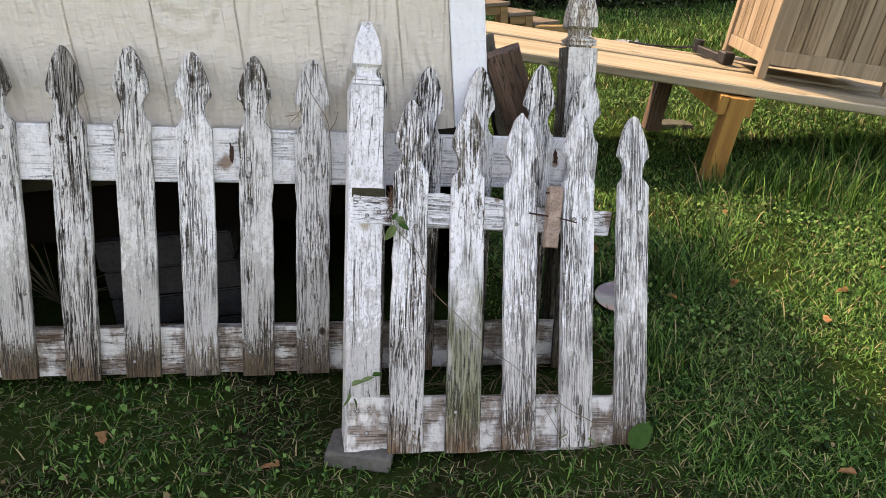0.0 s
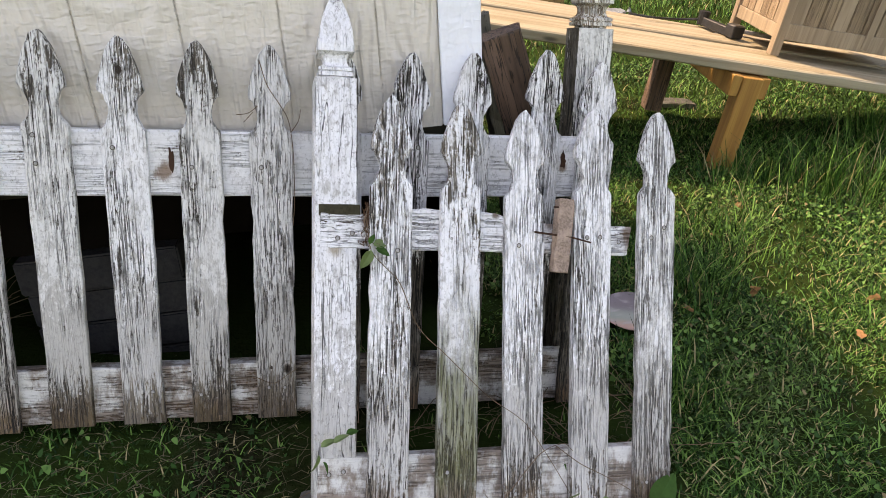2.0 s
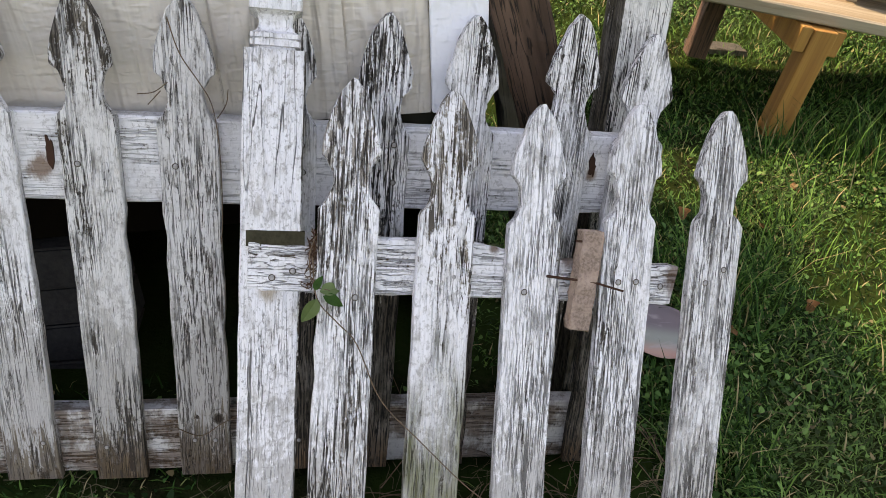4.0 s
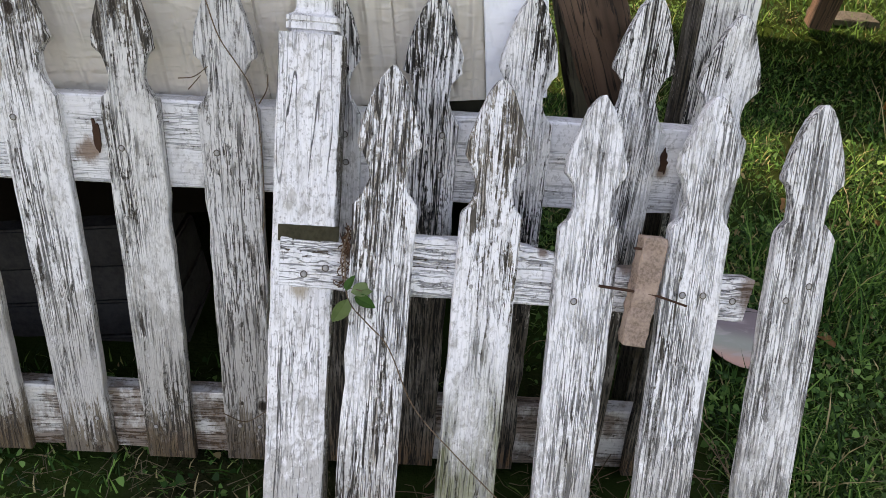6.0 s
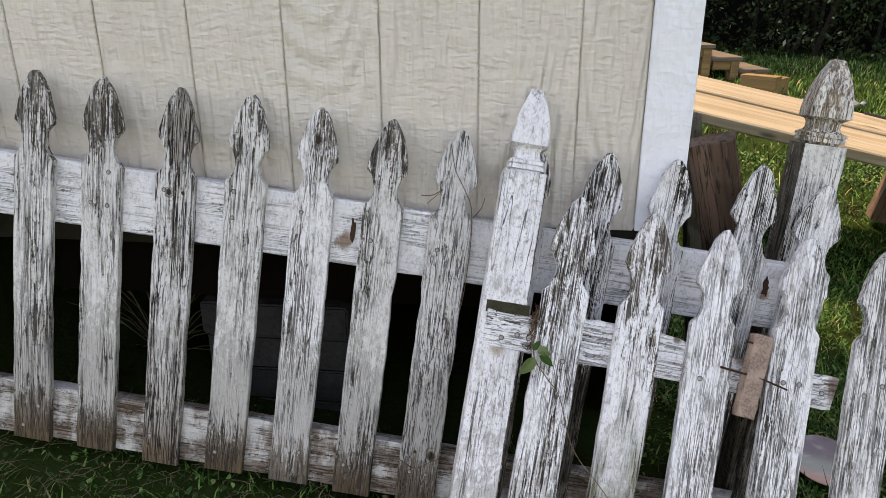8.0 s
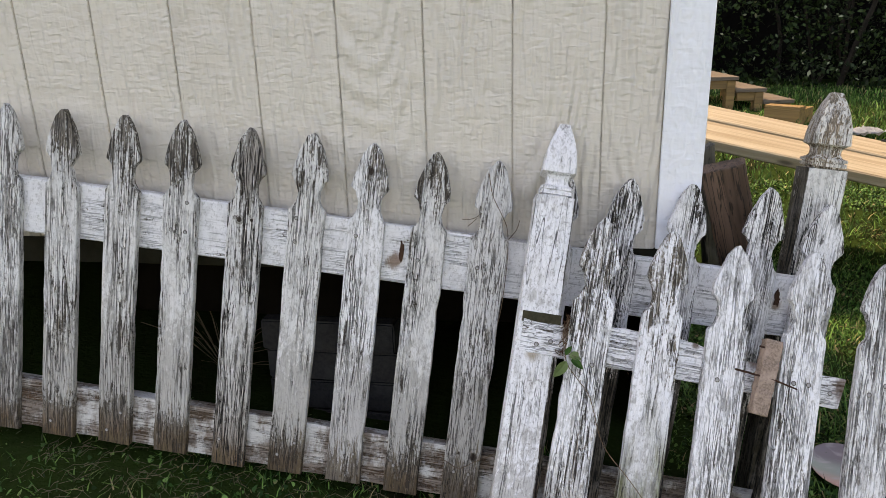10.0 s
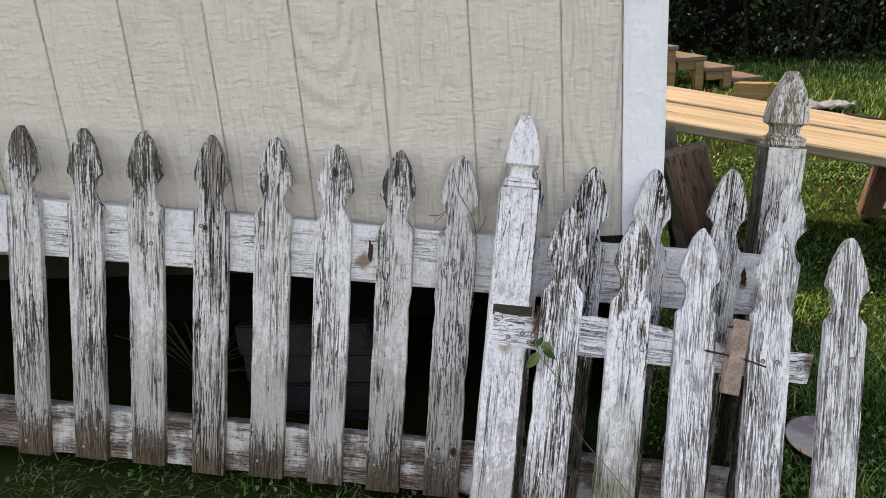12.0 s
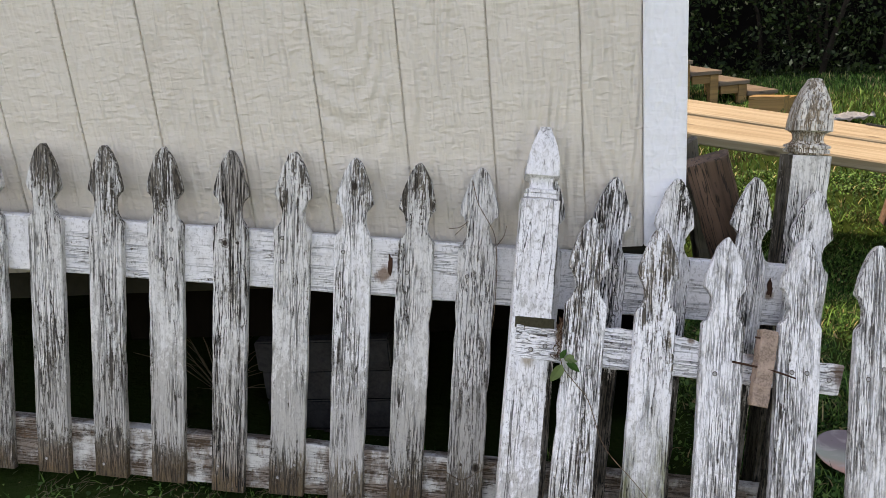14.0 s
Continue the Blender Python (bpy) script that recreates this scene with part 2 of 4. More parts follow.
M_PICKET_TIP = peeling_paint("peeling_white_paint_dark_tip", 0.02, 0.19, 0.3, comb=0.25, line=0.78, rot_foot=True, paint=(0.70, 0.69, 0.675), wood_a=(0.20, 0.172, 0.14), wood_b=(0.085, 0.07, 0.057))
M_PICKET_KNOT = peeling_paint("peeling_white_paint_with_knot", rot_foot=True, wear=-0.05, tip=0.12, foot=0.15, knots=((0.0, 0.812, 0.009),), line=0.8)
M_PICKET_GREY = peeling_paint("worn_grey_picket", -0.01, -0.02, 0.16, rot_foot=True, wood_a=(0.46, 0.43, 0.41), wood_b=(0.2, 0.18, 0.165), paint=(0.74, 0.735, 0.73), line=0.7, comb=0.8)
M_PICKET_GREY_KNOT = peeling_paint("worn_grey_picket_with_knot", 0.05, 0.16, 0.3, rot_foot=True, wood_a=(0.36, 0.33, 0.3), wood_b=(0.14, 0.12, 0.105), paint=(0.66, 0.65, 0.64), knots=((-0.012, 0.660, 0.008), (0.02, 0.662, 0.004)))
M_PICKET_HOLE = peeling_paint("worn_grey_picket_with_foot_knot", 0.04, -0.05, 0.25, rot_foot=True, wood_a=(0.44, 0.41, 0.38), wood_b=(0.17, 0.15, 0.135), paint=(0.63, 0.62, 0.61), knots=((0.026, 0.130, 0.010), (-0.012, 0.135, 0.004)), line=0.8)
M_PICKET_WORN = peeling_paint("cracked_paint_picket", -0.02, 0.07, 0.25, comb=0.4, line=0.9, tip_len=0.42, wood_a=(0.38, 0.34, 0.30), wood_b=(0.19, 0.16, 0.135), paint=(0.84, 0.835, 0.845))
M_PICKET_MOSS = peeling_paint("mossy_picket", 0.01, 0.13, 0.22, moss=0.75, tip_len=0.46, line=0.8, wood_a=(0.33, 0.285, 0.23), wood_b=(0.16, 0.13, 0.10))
# white above, near-black tones over the lower half
M_PICKET_HID = peeling_paint("white_picket_with_dark_lower_half", -0.02, 0.05, 0.42, foot_len=0.62, comb=0.75, paint=(0.82, 0.815, 0.825), wood_a=(0.105, 0.09, 0.075), wood_b=(0.04, 0.034, 0.028))
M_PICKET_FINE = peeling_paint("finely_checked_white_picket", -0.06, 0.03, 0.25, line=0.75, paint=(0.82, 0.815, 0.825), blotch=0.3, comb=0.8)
M_RAIL = peeling_paint("peeling_white_rail", -0.06, 0.0, 0.0, along=0, line=0.45, stains=((-0.200, 0.600, 0.024), (0.705, 0.618, 0.016)), stain_color=(0.20, 0.11, 0.06))
M_RAIL_FRONT = peeling_paint("rotting_white_rail", -0.02, 0.0, 0.0, along=0, line=0.65, stains=((0.214, 0.615, 0.048), (0.02, 0.648, 0.030), (-0.115, 0.655, 0.012), (-0.392, 0.63, 0.022)), stain_color=(0.13, 0.07, 0.04))
M_NOTCH = plain("bare_mossy_notch", (0.055, 0.05, 0.032), 0.95, 0.6, 120.0, bump=0.6)
M_RAIL_LOW = peeling_paint("stained_white_rail", -0.01, 0.0, 0.0, along=0, brown=0.78, line=0.5, paint=(0.62, 0.61, 0.59))
# the side by the first picket is near-black wood, painting its shade
M_POST = peeling_paint("peeling_white_post", -0.13, -0.1, 0.12, length=1.1, line=0.85, blotch=0.6, split=34.0, stains=((0.0, 0.572, 0.022),), stain_color=(0.36, 0.29, 0.21), bare_shade_side=0.0435, wood_a=(0.12, 0.10, 0.075), wood_b=(0.05, 0.042, 0.032))
M_POST_OLD = peeling_paint("weathered_finial_post", 0.0, 0.0, 0.45, foot_len=0.66, length=1.12, wood_a=(0.11, 0.095, 0.068), wood_b=(0.045, 0.038, 0.028), bare_shade_side=-0.0435, paint=(0.70, 0.69, 0.66))
M_FINIAL = peeling_paint("white_finial", -0.12, 0.0, 0.0, low_tone=0.0, line=0.6, blotch=0.3)
M_FINIAL_OLD = peeling_paint("weathered_bare_finial", 0.11, 0.0, 0.0, low_tone=0.0, length=1.12, line=0.5, blotch=0.2, wood_a=(0.44, 0.345, 0.25), wood_b=(0.22, 0.16, 0.11), paint=(0.72, 0.68, 0.62))
M_SIDING = siding_paint("beige_siding_paint", (0.655, 0.602, 0.532), 1.0)
M_TRIM = siding_paint("white_trim_paint", (0.82, 0.84, 0.89), 0.6, 30.0)
M_LUMBER = raw_lumber("new_pine_lumber", (0.31, 0.268, 0.19), (0.20, 0.152, 0.09))
M_LEG = raw_lumber("orange_pine_leg", (0.36, 0.18, 0.04), (0.24, 0.10, 0.02), along=2)
M_TREATED = raw_lumber("treated_step_lumber", (0.25, 0.15, 0.05), (0.14, 0.08, 0.026))
M_TREAD = raw_lumber("weathered_tread", (0.14, 0.11, 0.08), (0.08, 0.06, 0.042))
M_CABINET = raw_lumber("weathered_cabinet_wood", (0.31, 0.22, 0.138), (0.19, 0.13, 0.078), along=2, knots=False, checks=0.5)
M_CAB_PALE = raw_lumber("faded_cabinet_wood", (0.34, 0.255, 0.17), (0.22, 0.158, 0.102), along=2, knots=False)
# rotten board's wood; also painted on the back legs as their shade
M_ROTTEN_SHADE = raw_lumber("rotten_board_and_shaded_leg_wood", (0.175, 0.105, 0.072), (0.05, 0.028, 0.018), along=2, knots=False, checks=0.85)
M_OLDGREY = raw_lumber("old_grey_wood", (0.10, 0.09, 0.072), (0.045, 0.038, 0.03), along=2, knots=False, checks=0.7)
M_SCRAP = plain("pinkish_wood_scrap", (0.34, 0.25, 0.20), 0.9, 0.8, 230.0, bump=1.0)
M_RIM = plain("mildewed_rim_board", (0.045, 0.042, 0.03), 0.9, 0.4, 14.0)
M_BLOCK = plain("concrete_block", (0.06, 0.058, 0.058), 0.95, 0.45, 90.0, bump=0.6)
M_STONE = plain("lichened_stone", (0.11, 0.105, 0.095), 0.95, 0.5, 60.0, bump=0.6)
M_RUST = plain("rusty_iron", (0.065, 0.028, 0.016), 0.85, 0.5, 120.0, 0.4)
M_NAIL_RING = plain("dark_nail_ring", (0.11, 0.09, 0.075), 0.9, 0.5, 300.0)
M_NAIL = plain("nail_head", (0.34, 0.33, 0.32), 0.6, 0.5, 400.0, 0.3)
M_BLACK = plain("dark_steel", (0.035, 0.033, 0.032), 0.45, 0.5, 60.0, 0.6)
# near-black stand-in for the shade under the shed and inside the hedge
M_SHADE_BLACK = plain("shade_black", (0.007, 0.0065, 0.006), 0.9, 0.3, 8.0)
M_ROOF = plain("grey_shingle", (0.16, 0.15, 0.15), 0.9, 0.4, 30.0)
# wood taken down to near black, with the crawl space's shade in its colour
M_FLOORWOOD_SHADE = plain("shade_dark_joist_wood", (0.010, 0.008, 0.006), 0.88, 0.4, 12.0)
M_PLASTIC = plain("pale_plastic_sheet", (0.32, 0.35, 0.39), 0.35, 0.3, 20.0)
M_STRAW = plain("straw", (0.11, 0.095, 0.06), 0.8, 0.3, 50.0)
M_VINE = plain("vine_stem", (0.16, 0.11, 0.075), 0.8, 0.4, 150.0)
M_ROOTS = plain("brown_roots", (0.10, 0.055, 0.035), 0.85, 0.5, 200.0)
M_FALLEN = plain("fallen_leaf", (0.36, 0.19, 0.09), 0.75, 0.5, 60.0)
M_LEAF = plain("green_leaf", (0.055, 0.14, 0.033), 0.6, 0.3, 50.0)
M_LEAF_PALE = plain("pale_green_leaf", (0.2, 0.29, 0.11), 0.5, 0.3, 50.0)
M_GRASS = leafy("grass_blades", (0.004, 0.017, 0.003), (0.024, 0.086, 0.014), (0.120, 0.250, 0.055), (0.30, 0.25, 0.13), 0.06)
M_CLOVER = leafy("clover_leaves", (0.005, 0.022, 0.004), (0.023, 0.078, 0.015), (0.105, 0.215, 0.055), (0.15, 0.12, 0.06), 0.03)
# greens lowered to near black, so the hedge's shaded side is in the colour
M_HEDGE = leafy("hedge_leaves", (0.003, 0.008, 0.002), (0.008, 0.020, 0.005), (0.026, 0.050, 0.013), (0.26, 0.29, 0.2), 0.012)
M_BARK = plain("grey_bark", (0.03, 0.026, 0.022), 0.95, 0.5, 25.0, bump=0.6)


def soil_material():
    n = Nodes("shaded_soil_and_thatch")
    p = n.coord()
    a = n.noise(p, 55.0, 6.0, 0.7)
    b = n.noise(p, 2.3, 4.0, 0.6)
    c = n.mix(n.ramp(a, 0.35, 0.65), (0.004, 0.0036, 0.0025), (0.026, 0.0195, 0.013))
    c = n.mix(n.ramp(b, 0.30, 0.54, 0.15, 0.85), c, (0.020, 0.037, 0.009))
    return n.done(c, 1.0, a, 0.8, 0.01, spec=0.0)


def tray_material():
    n = Nodes("faded_painted_tray")
    p = n.coord()
    w = n.noise(n.scaled(p, (5.0, 9.0, 5.0)), 1.0, 4.0, 0.55, 1.2)
    y = n.split(p, 1)
    c = n.mix(n.ramp(y, -0.17, -0.05), (0.46, 0.28, 0.225), (0.23, 0.26, 0.22))
    c = n.mix(n.ramp(y, -0.03, 0.08), c, (0.14, 0.115, 0.125))
    c = n.mix(n.ramp(w, 0.5, 0.68, 0.0, 0.6), c, (0.36, 0.33, 0.32))
    return n.done(c, 0.5, w, 0.1)


M_SOIL = soil_material()
M_TRAY = tray_material()


# ---- building helpers ----
def link_mesh(name, bm, material, smooth=False):
    me = bpy.data.meshes.new(name)
    bm.normal_update()
    bm.to_mesh(me)
    bm.free()
    for m in material if isinstance(material, (list, tuple)) else (material,):
        me.materials.append(m)
    if smooth:
        me.polygons.foreach_set("use_smooth", [True] * len(me.polygons))
    return new(name, me)


def part(name, bm, material, parent, label="", at=None, smooth=False):
    """One mesh object under a thing or under a part."""
    ob = link_mesh(name, bm, material, smooth)
    ob.parent = parent
    if at is not None:
        ob.matrix_basis = at
    return tagged(ob, label)


def thing(name, at, label, category, group="", kind=""):
    ob = new(name)
    ob.empty_display_size = 0.05
    ob.matrix_basis = at
    return tagged(ob, label, category, group, kind)


def box(lo, hi, bevel=0.002, bm=None):
    bm = bm or bmesh.new()
    made = bmesh.ops.create_cube(bm, size=1.0)["verts"]
    for v in made:
        v.co = Vector([lo[i] + (v.co[i] + 0.5) * (hi[i] - lo[i]) for i in range(3)])
    if bevel:
        es = list({e for v in made for e in v.link_edges})
        bmesh.ops.bevel(bm, geom=es, offset=bevel, segments=2, affect="EDGES")
    return bm


def plank(lo, hi, along, bevel=0.002, rough=0.0012, step=0.05, seed=0):
    """A board cut into short lengths whose edges wander a little."""
    rng = random.Random(seed)
    bm = box(lo, hi, 0)
    n = max(2, int((hi[along] - lo[along]) / step))
    es = [e for e in bm.edges if abs((e.verts[0].co - e.verts[1].co)[along]) > 1e-4]
    bmesh.ops.subdivide_edges(bm, edges=es, cuts=n)
    if bevel:
        long_edges = [e for e in bm.edges if e.calc_face_angle(0) > 1.0]
        bmesh.ops.bevel(bm, geom=long_edges, offset=bevel, segments=1, affect="EDGES")
    for v in bm.verts:
        for i in range(3):
            v.co[i] += rng.uniform(-rough, rough)
    return bm


def loft(rings, cap=True):
    """Joins rings of equal size into a skin."""
    bm = bmesh.new()
    vs = [[bm.verts.new(p) for p in ring] for ring in rings]
    k = len(rings[0])
    for a, b in zip(vs, vs[1:]):
        for i in range(k):
            bm.faces.new((a[i], a[(i + 1) % k], b[(i + 1) % k], b[i]))
    if cap:
        bm.faces.new(vs[0][::-1])
        bm.faces.new(vs[-1])
    bmesh.ops.recalc_face_normals(bm, faces=bm.faces)
    return bm


def tube(points, r, r_end=None, sides=6, bm=None):
    """A thin tapered round bar along points."""
    bm = bm or bmesh.new()
    r_end = r if r_end is None else r_end
    pts = [Vector(p) for p in points]
    rows = []
    for i, p in enumerate(pts):
        d = (pts[min(i + 1, len(pts) - 1)] - pts[max(i - 1, 0)]).normalized()
        a = d.orthogonal().normalized()
        b = d.cross(a)
        q = r + (r_end - r) * i / (len(pts) - 1)
        rows.append([bm.verts.new(p + q * (math.cos(t) * a + math.sin(t) * b)) for t in (6.2832 * k / sides for k in range(sides))])
    for u, v in zip(rows, rows[1:]):
        for k in range(sides):
            bm.faces.new((u[k], u[(k + 1) % sides], v[(k + 1) % sides], v[k]))
    bm.faces.new(rows[0][::-1])
    bm.faces.new(rows[-1])
    return bm


def smooth_line(points, n=6):
    """Catmull-Rom points through the given ones."""
    p = [Vector(q) for q in points]
    p = [2 * p[0] - p[1], *p, 2 * p[-1] - p[-2]]
    out = []
    for i in range(1, len(p) - 2):
        for k in range(n):
            t = k / n
            out.append(0.5 * (2 * p[i] + (p[i + 1] - p[i - 1]) * t + (2 * p[i - 1] - 5 * p[i] + 4 * p[i + 1] - p[i + 2]) * t * t
                              + (3 * p[i] - p[i - 1] - 3 * p[i + 1] + p[i + 2]) * t ** 3))
    return out + [p[-2]]


def leaf(size, width=0.55, curl=0.25, lobes=0.0):
    """A folded, curled leaf with a point, lying along +x."""
    bm = bmesh.new()
    rows = []
    for i in range(8):
        t = i / 7
        w = size * width * 0.5 * (math.sin(math.pi * t ** 0.75) ** 0.8) * (1 + lobes * math.sin(9 * t)) + 0.0004
        z = -curl * size * t * t
        rows.append([bm.verts.new((size * t, s * w, z + abs(s) * w * 0.35 + 0.0006 * k)) for k, s in ((0, -1), (0, 0), (0, 1))])
    for a, b in zip(rows, rows[1:]):
        for k in range(2):
            bm.faces.new((a[k], a[k + 1], b[k + 1], b[k]))
    made = bmesh.ops.solidify(bm, geom=bm.faces[:], thickness=0.0006)
    return bm


def axes(origin, x, y, z):
    return Matrix(((x[0], y[0], z[0], origin[0]), (x[1], y[1], z[1], origin[1]), (x[2], y[2], z[2], origin[2]), (0, 0, 0, 1)))


def ground_z(x, y):
    return 0.058 - 0.2875 * math.tanh(x / 2.5) + 0.345 * math.tanh(y / 3.0)


# ---- ground ----
def build_ground():
    xs = sorted({*np.round(np.arange(-4, 6.01, 0.1), 3), *np.round(np.arange(-60, 61, 4.0), 3), -400, 400})
    ys = sorted({*np.round(np.arange(-3, 9.01, 0.1), 3), *np.round(np.arange(-60, 61, 4.0), 3), -400, 400})
    bm = bmesh.new()
    grid = [[bm.verts.new((x, y, ground_z(x, y) + (0.012 * noise.noise((x * 3, y * 3, 0)) if abs(x) < 6 and abs(y) < 10 else 0))) for x in xs] for y in ys]
    for a, b in zip(grid, grid[1:]):
        for i in range(len(xs) - 1):
            bm.faces.new((a[i], a[i + 1], b[i + 1], b[i]))
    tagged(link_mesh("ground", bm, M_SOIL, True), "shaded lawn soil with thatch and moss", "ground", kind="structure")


build_ground()

# ---- shed ----
GROOVE, FIRST = 0.2065, -0.137         # spacing of the siding's grooves, and the one next to the corner
# top and back are out of view, sized to place the shed's shadow edge
WALL_BOTTOM, WALL_TOP, SHED_LEFT, SHED_RIGHT, SHED_BACK = 0.764, 2.66, -3.75, 0.075, 1.55


def build_shed():
    shed = thing("shed", pose(0, 0, 0.05), "beige sided garden shed with white corner trim on blocks", "shed", kind="structure")
    inv = Matrix.Translation((0, 0.014, -0.05))
    wall = part("wall", box((SHED_LEFT, 0.0055, WALL_BOTTOM), (SHED_RIGHT, 0.09, WALL_TOP), 0), M_SIDING, shed, "beige painted grooved siding wall", inv)
    right = 0.0
    k = 0
    while right > SHED_LEFT:
        left = FIRST - GROOVE * k
        bm = box((left + 0.0018, 0.0, WALL_BOTTOM - 0.004), (right - 0.0018, 0.0085, WALL_TOP), 0.0016)
        part("siding_board", bm, M_SIDING, wall)
        right, k = left, k + 1
    part("corner_trim", plank((-0.001, -0.013, WALL_BOTTOM), (0.094, -0.0005, WALL_TOP), 2, 0.002, 0.0005, 0.15, 3), M_TRIM, shed, "white painted corner trim board", inv)
    part("corner_trim", plank((0.0755, 0.0, WALL_BOTTOM), (0.094, 0.09, WALL_TOP), 2, 0.002, 0.0005, 0.15, 4), M_TRIM, shed, "white painted corner trim board", inv)
    part("side_wall", box((0.0, 0.092, WALL_BOTTOM), (0.075, SHED_BACK, WALL_TOP), 0), M_SIDING, shed, "beige painted side wall", inv)
    part("back_wall", box((SHED_LEFT, SHED_BACK + 0.002, WALL_BOTTOM), (0.075, SHED_BACK + 0.08, WALL_TOP), 0), M_SIDING, shed, "beige painted back wall", inv)
    part("end_wall", box((SHED_LEFT - 0.08, 0.0, WALL_BOTTOM), (SHED_LEFT - 0.002, SHED_BACK, WALL_TOP), 0), M_SIDING, shed, "beige painted end wall", inv)
    part("rim_board", plank((SHED_LEFT, 0.014, 0.682), (0.06, 0.05, WALL_BOTTOM - 0.006), 0, 0.002, 0.001, 0.2, 5), M_RIM, shed, "mildewed rim board under the siding", inv)
    part("floor_deck", box((SHED_LEFT, 0.055, 0.70), (0.06, SHED_BACK, 0.76), 0), M_FLOORWOOD_SHADE, shed, "wooden shed floor seen from below, its shade painted near black", inv)
    # closing skirts added on the sides out of sight, to keep the crawl space dark
    part("added_skirt", box((SHED_LEFT, SHED_BACK - 0.05, -0.3), (0.06, SHED_BACK, 0.70), 0), M_SHADE_BLACK, shed, "added near-black skirt that keeps light out from under the shed", inv)
    part("added_skirt", box((SHED_LEFT - 0.05, 0.06, -0.3), (SHED_LEFT, SHED_BACK, 0.70), 0), M_SHADE_BLACK, shed, "added near-black skirt that keeps light out from under the shed", inv)
    part("added_skirt", box((0.02, 0.30, -0.3), (0.06, SHED_BACK - 0.06, 0.70), 0), M_SHADE_BLACK, shed, "added near-black skirt that keeps light out from under the shed", inv)
    # roof nobody sees, kept low and short so its shadow ends on the lawn
    bm = bmesh.new()
    x0, x1, y0, y1, e, r = SHED_LEFT - 0.25, 0.11, -0.22, SHED_BACK + 0.12, WALL_TOP + 0.004, WALL_TOP + 0.12
    ym = (y0 + y1) / 2
    ring = lambda x: [(x, y0, e), (x, y1, e), (x, y1, e + 0.06), (x, ym, r), (x, y0, e + 0.06)]
    roof = loft([ring(x0), ring(x1)])
    part("roof", roof, M_ROOF, shed, "unseen grey shingled roof, shaped for the shadow it casts", inv)


build_shed()


def build_pier():
    """Concrete blocks stacked under the shed, with a timber on top."""
    at = pose(-0.885, 0.15, 0.087)
    pier = thing("block_pier", at, "stack of grey concrete cap blocks in the dark under the shed", "block pier")
    rng = random.Random(5)
    for row in range(4):
        o, e = rng.uniform(-0.006, 0.006), rng.uniform(-0.008, 0.008)
        part("block", box((-0.2 + e, o, row * 0.098), (0.2 + e, 0.2 + o, row * 0.098 + 0.094), 0.005), M_BLOCK, pier)
    part("timber", plank((-0.6, 0.03, 0.392), (0.7, 0.17, 0.61), 0, 0.003, 0.002, 0.1, 9), M_FLOORWOOD_SHADE, pier, "dark brown timber beam on the blocks")


build_pier()


# ---- picket fence ----
def picket_outline(length, half, rng, blunt=0.006):
    """Half outline of a gothic picket from foot to tip: shoulder, scooped neck, hooked spear head."""
    s = length - 0.885
    pts = [(half, 0.002)]
    z = 0.04
    while z < 0.66 + s:
        pts.append((half, z))
        z += 0.045
    pts += [(half, 0.694 + s), (half - 0.003, 0.700 + s), (half - 0.010, 0.708 + s), (half - 0.0155, 0.718 + s), (half - 0.018, 0.731 + s), (half - 0.0175, 0.744 + s),
            (half - 0.0145, 0.756 + s), (half - 0.009, 0.766 + s), (half - 0.001, 0.774 + s), (half + 0.0003, 0.780 + s), (half - 0.0025, 0.797 + s), (half - 0.008, 0.818 + s),
            (half - 0.016, 0.842 + s), (half - 0.0255, 0.865 + s), (half - 0.034, 0.878 + s), (blunt * 0.6, length)]
    return [(x + rng.uniform(-0.0015, 0.0011) - (rng.uniform(0.001, 0.004) if rng.random() < 0.07 else 0.0), z + rng.uniform(-0.0012, 0.0012)) for x, z in pts]


def picket_mesh(length, half, thick, seed):
    rng = random.Random(seed)
    right = picket_outline(length, half, rng)
    left = [(-x, z) for x, z in picket_outline(length, half, rng)]
    ring = right + left[::-1]
    bow = rng.uniform(-0.004, 0.004)
    bm = bmesh.new()
    front = [bm.verts.new((x, bow * math.sin(3.14 * z / length), z)) for x, z in ring]
    back = [bm.verts.new((x, thick + bow * math.sin(3.14 * z / length), z)) for x, z in ring]
    n = len(ring)
    half_n = len(right)
    for side in (front, back):
        for i in range(half_n - 1):
            a, b, c, d = side[i], side[i + 1], side[n - 2 - i], side[n - 1 - i]
            bm.faces.new((a, b, c, d) if side is back else (d, c, b, a))
    for i in range(n):
        j = (i + 1) % n
        bm.faces.new((front[i], front[j], back[j], back[i]))
    bmesh.ops.recalc_face_normals(bm, faces=bm.faces)
    rim = [e for e in bm.edges if e.calc_face_angle(0) > 1.2 and abs(e.verts[0].co.y - e.verts[1].co.y) < 0.01]
    bmesh.ops.bevel(bm, geom=rim, offset=0.0016, segments=1, affect="EDGES")
    return bm


def nail_mesh(r=0.0042):
    bm = bmesh.new()
    bmesh.ops.create_uvsphere(bm, u_segments=8, v_segments=5, radius=r)
    for v in bm.verts:
        v.co.y *= 0.45
    ring = bmesh.ops.create_circle(bm, cap_ends=True, segments=12, radius=r * 1.28, matrix=Matrix.Translation((0, -0.0003, 0)) @ Matrix.Rotation(radians(90), 4, "X"))
    for f in ring["verts"][0].link_faces:
        f.material_index = 1
    me = bpy.data.meshes.new("nail")
    bm.to_mesh(me)
    bm.free()
    me.materials.append(M_NAIL)
    me.materials.append(M_NAIL_RING)
    return me


NAIL = nail_mesh()


def nail(parent, x, y, z):
    ob = new("nail", NAIL)
    ob.parent = parent
    ob.matrix_basis = pose(x, y, z)
    return ob


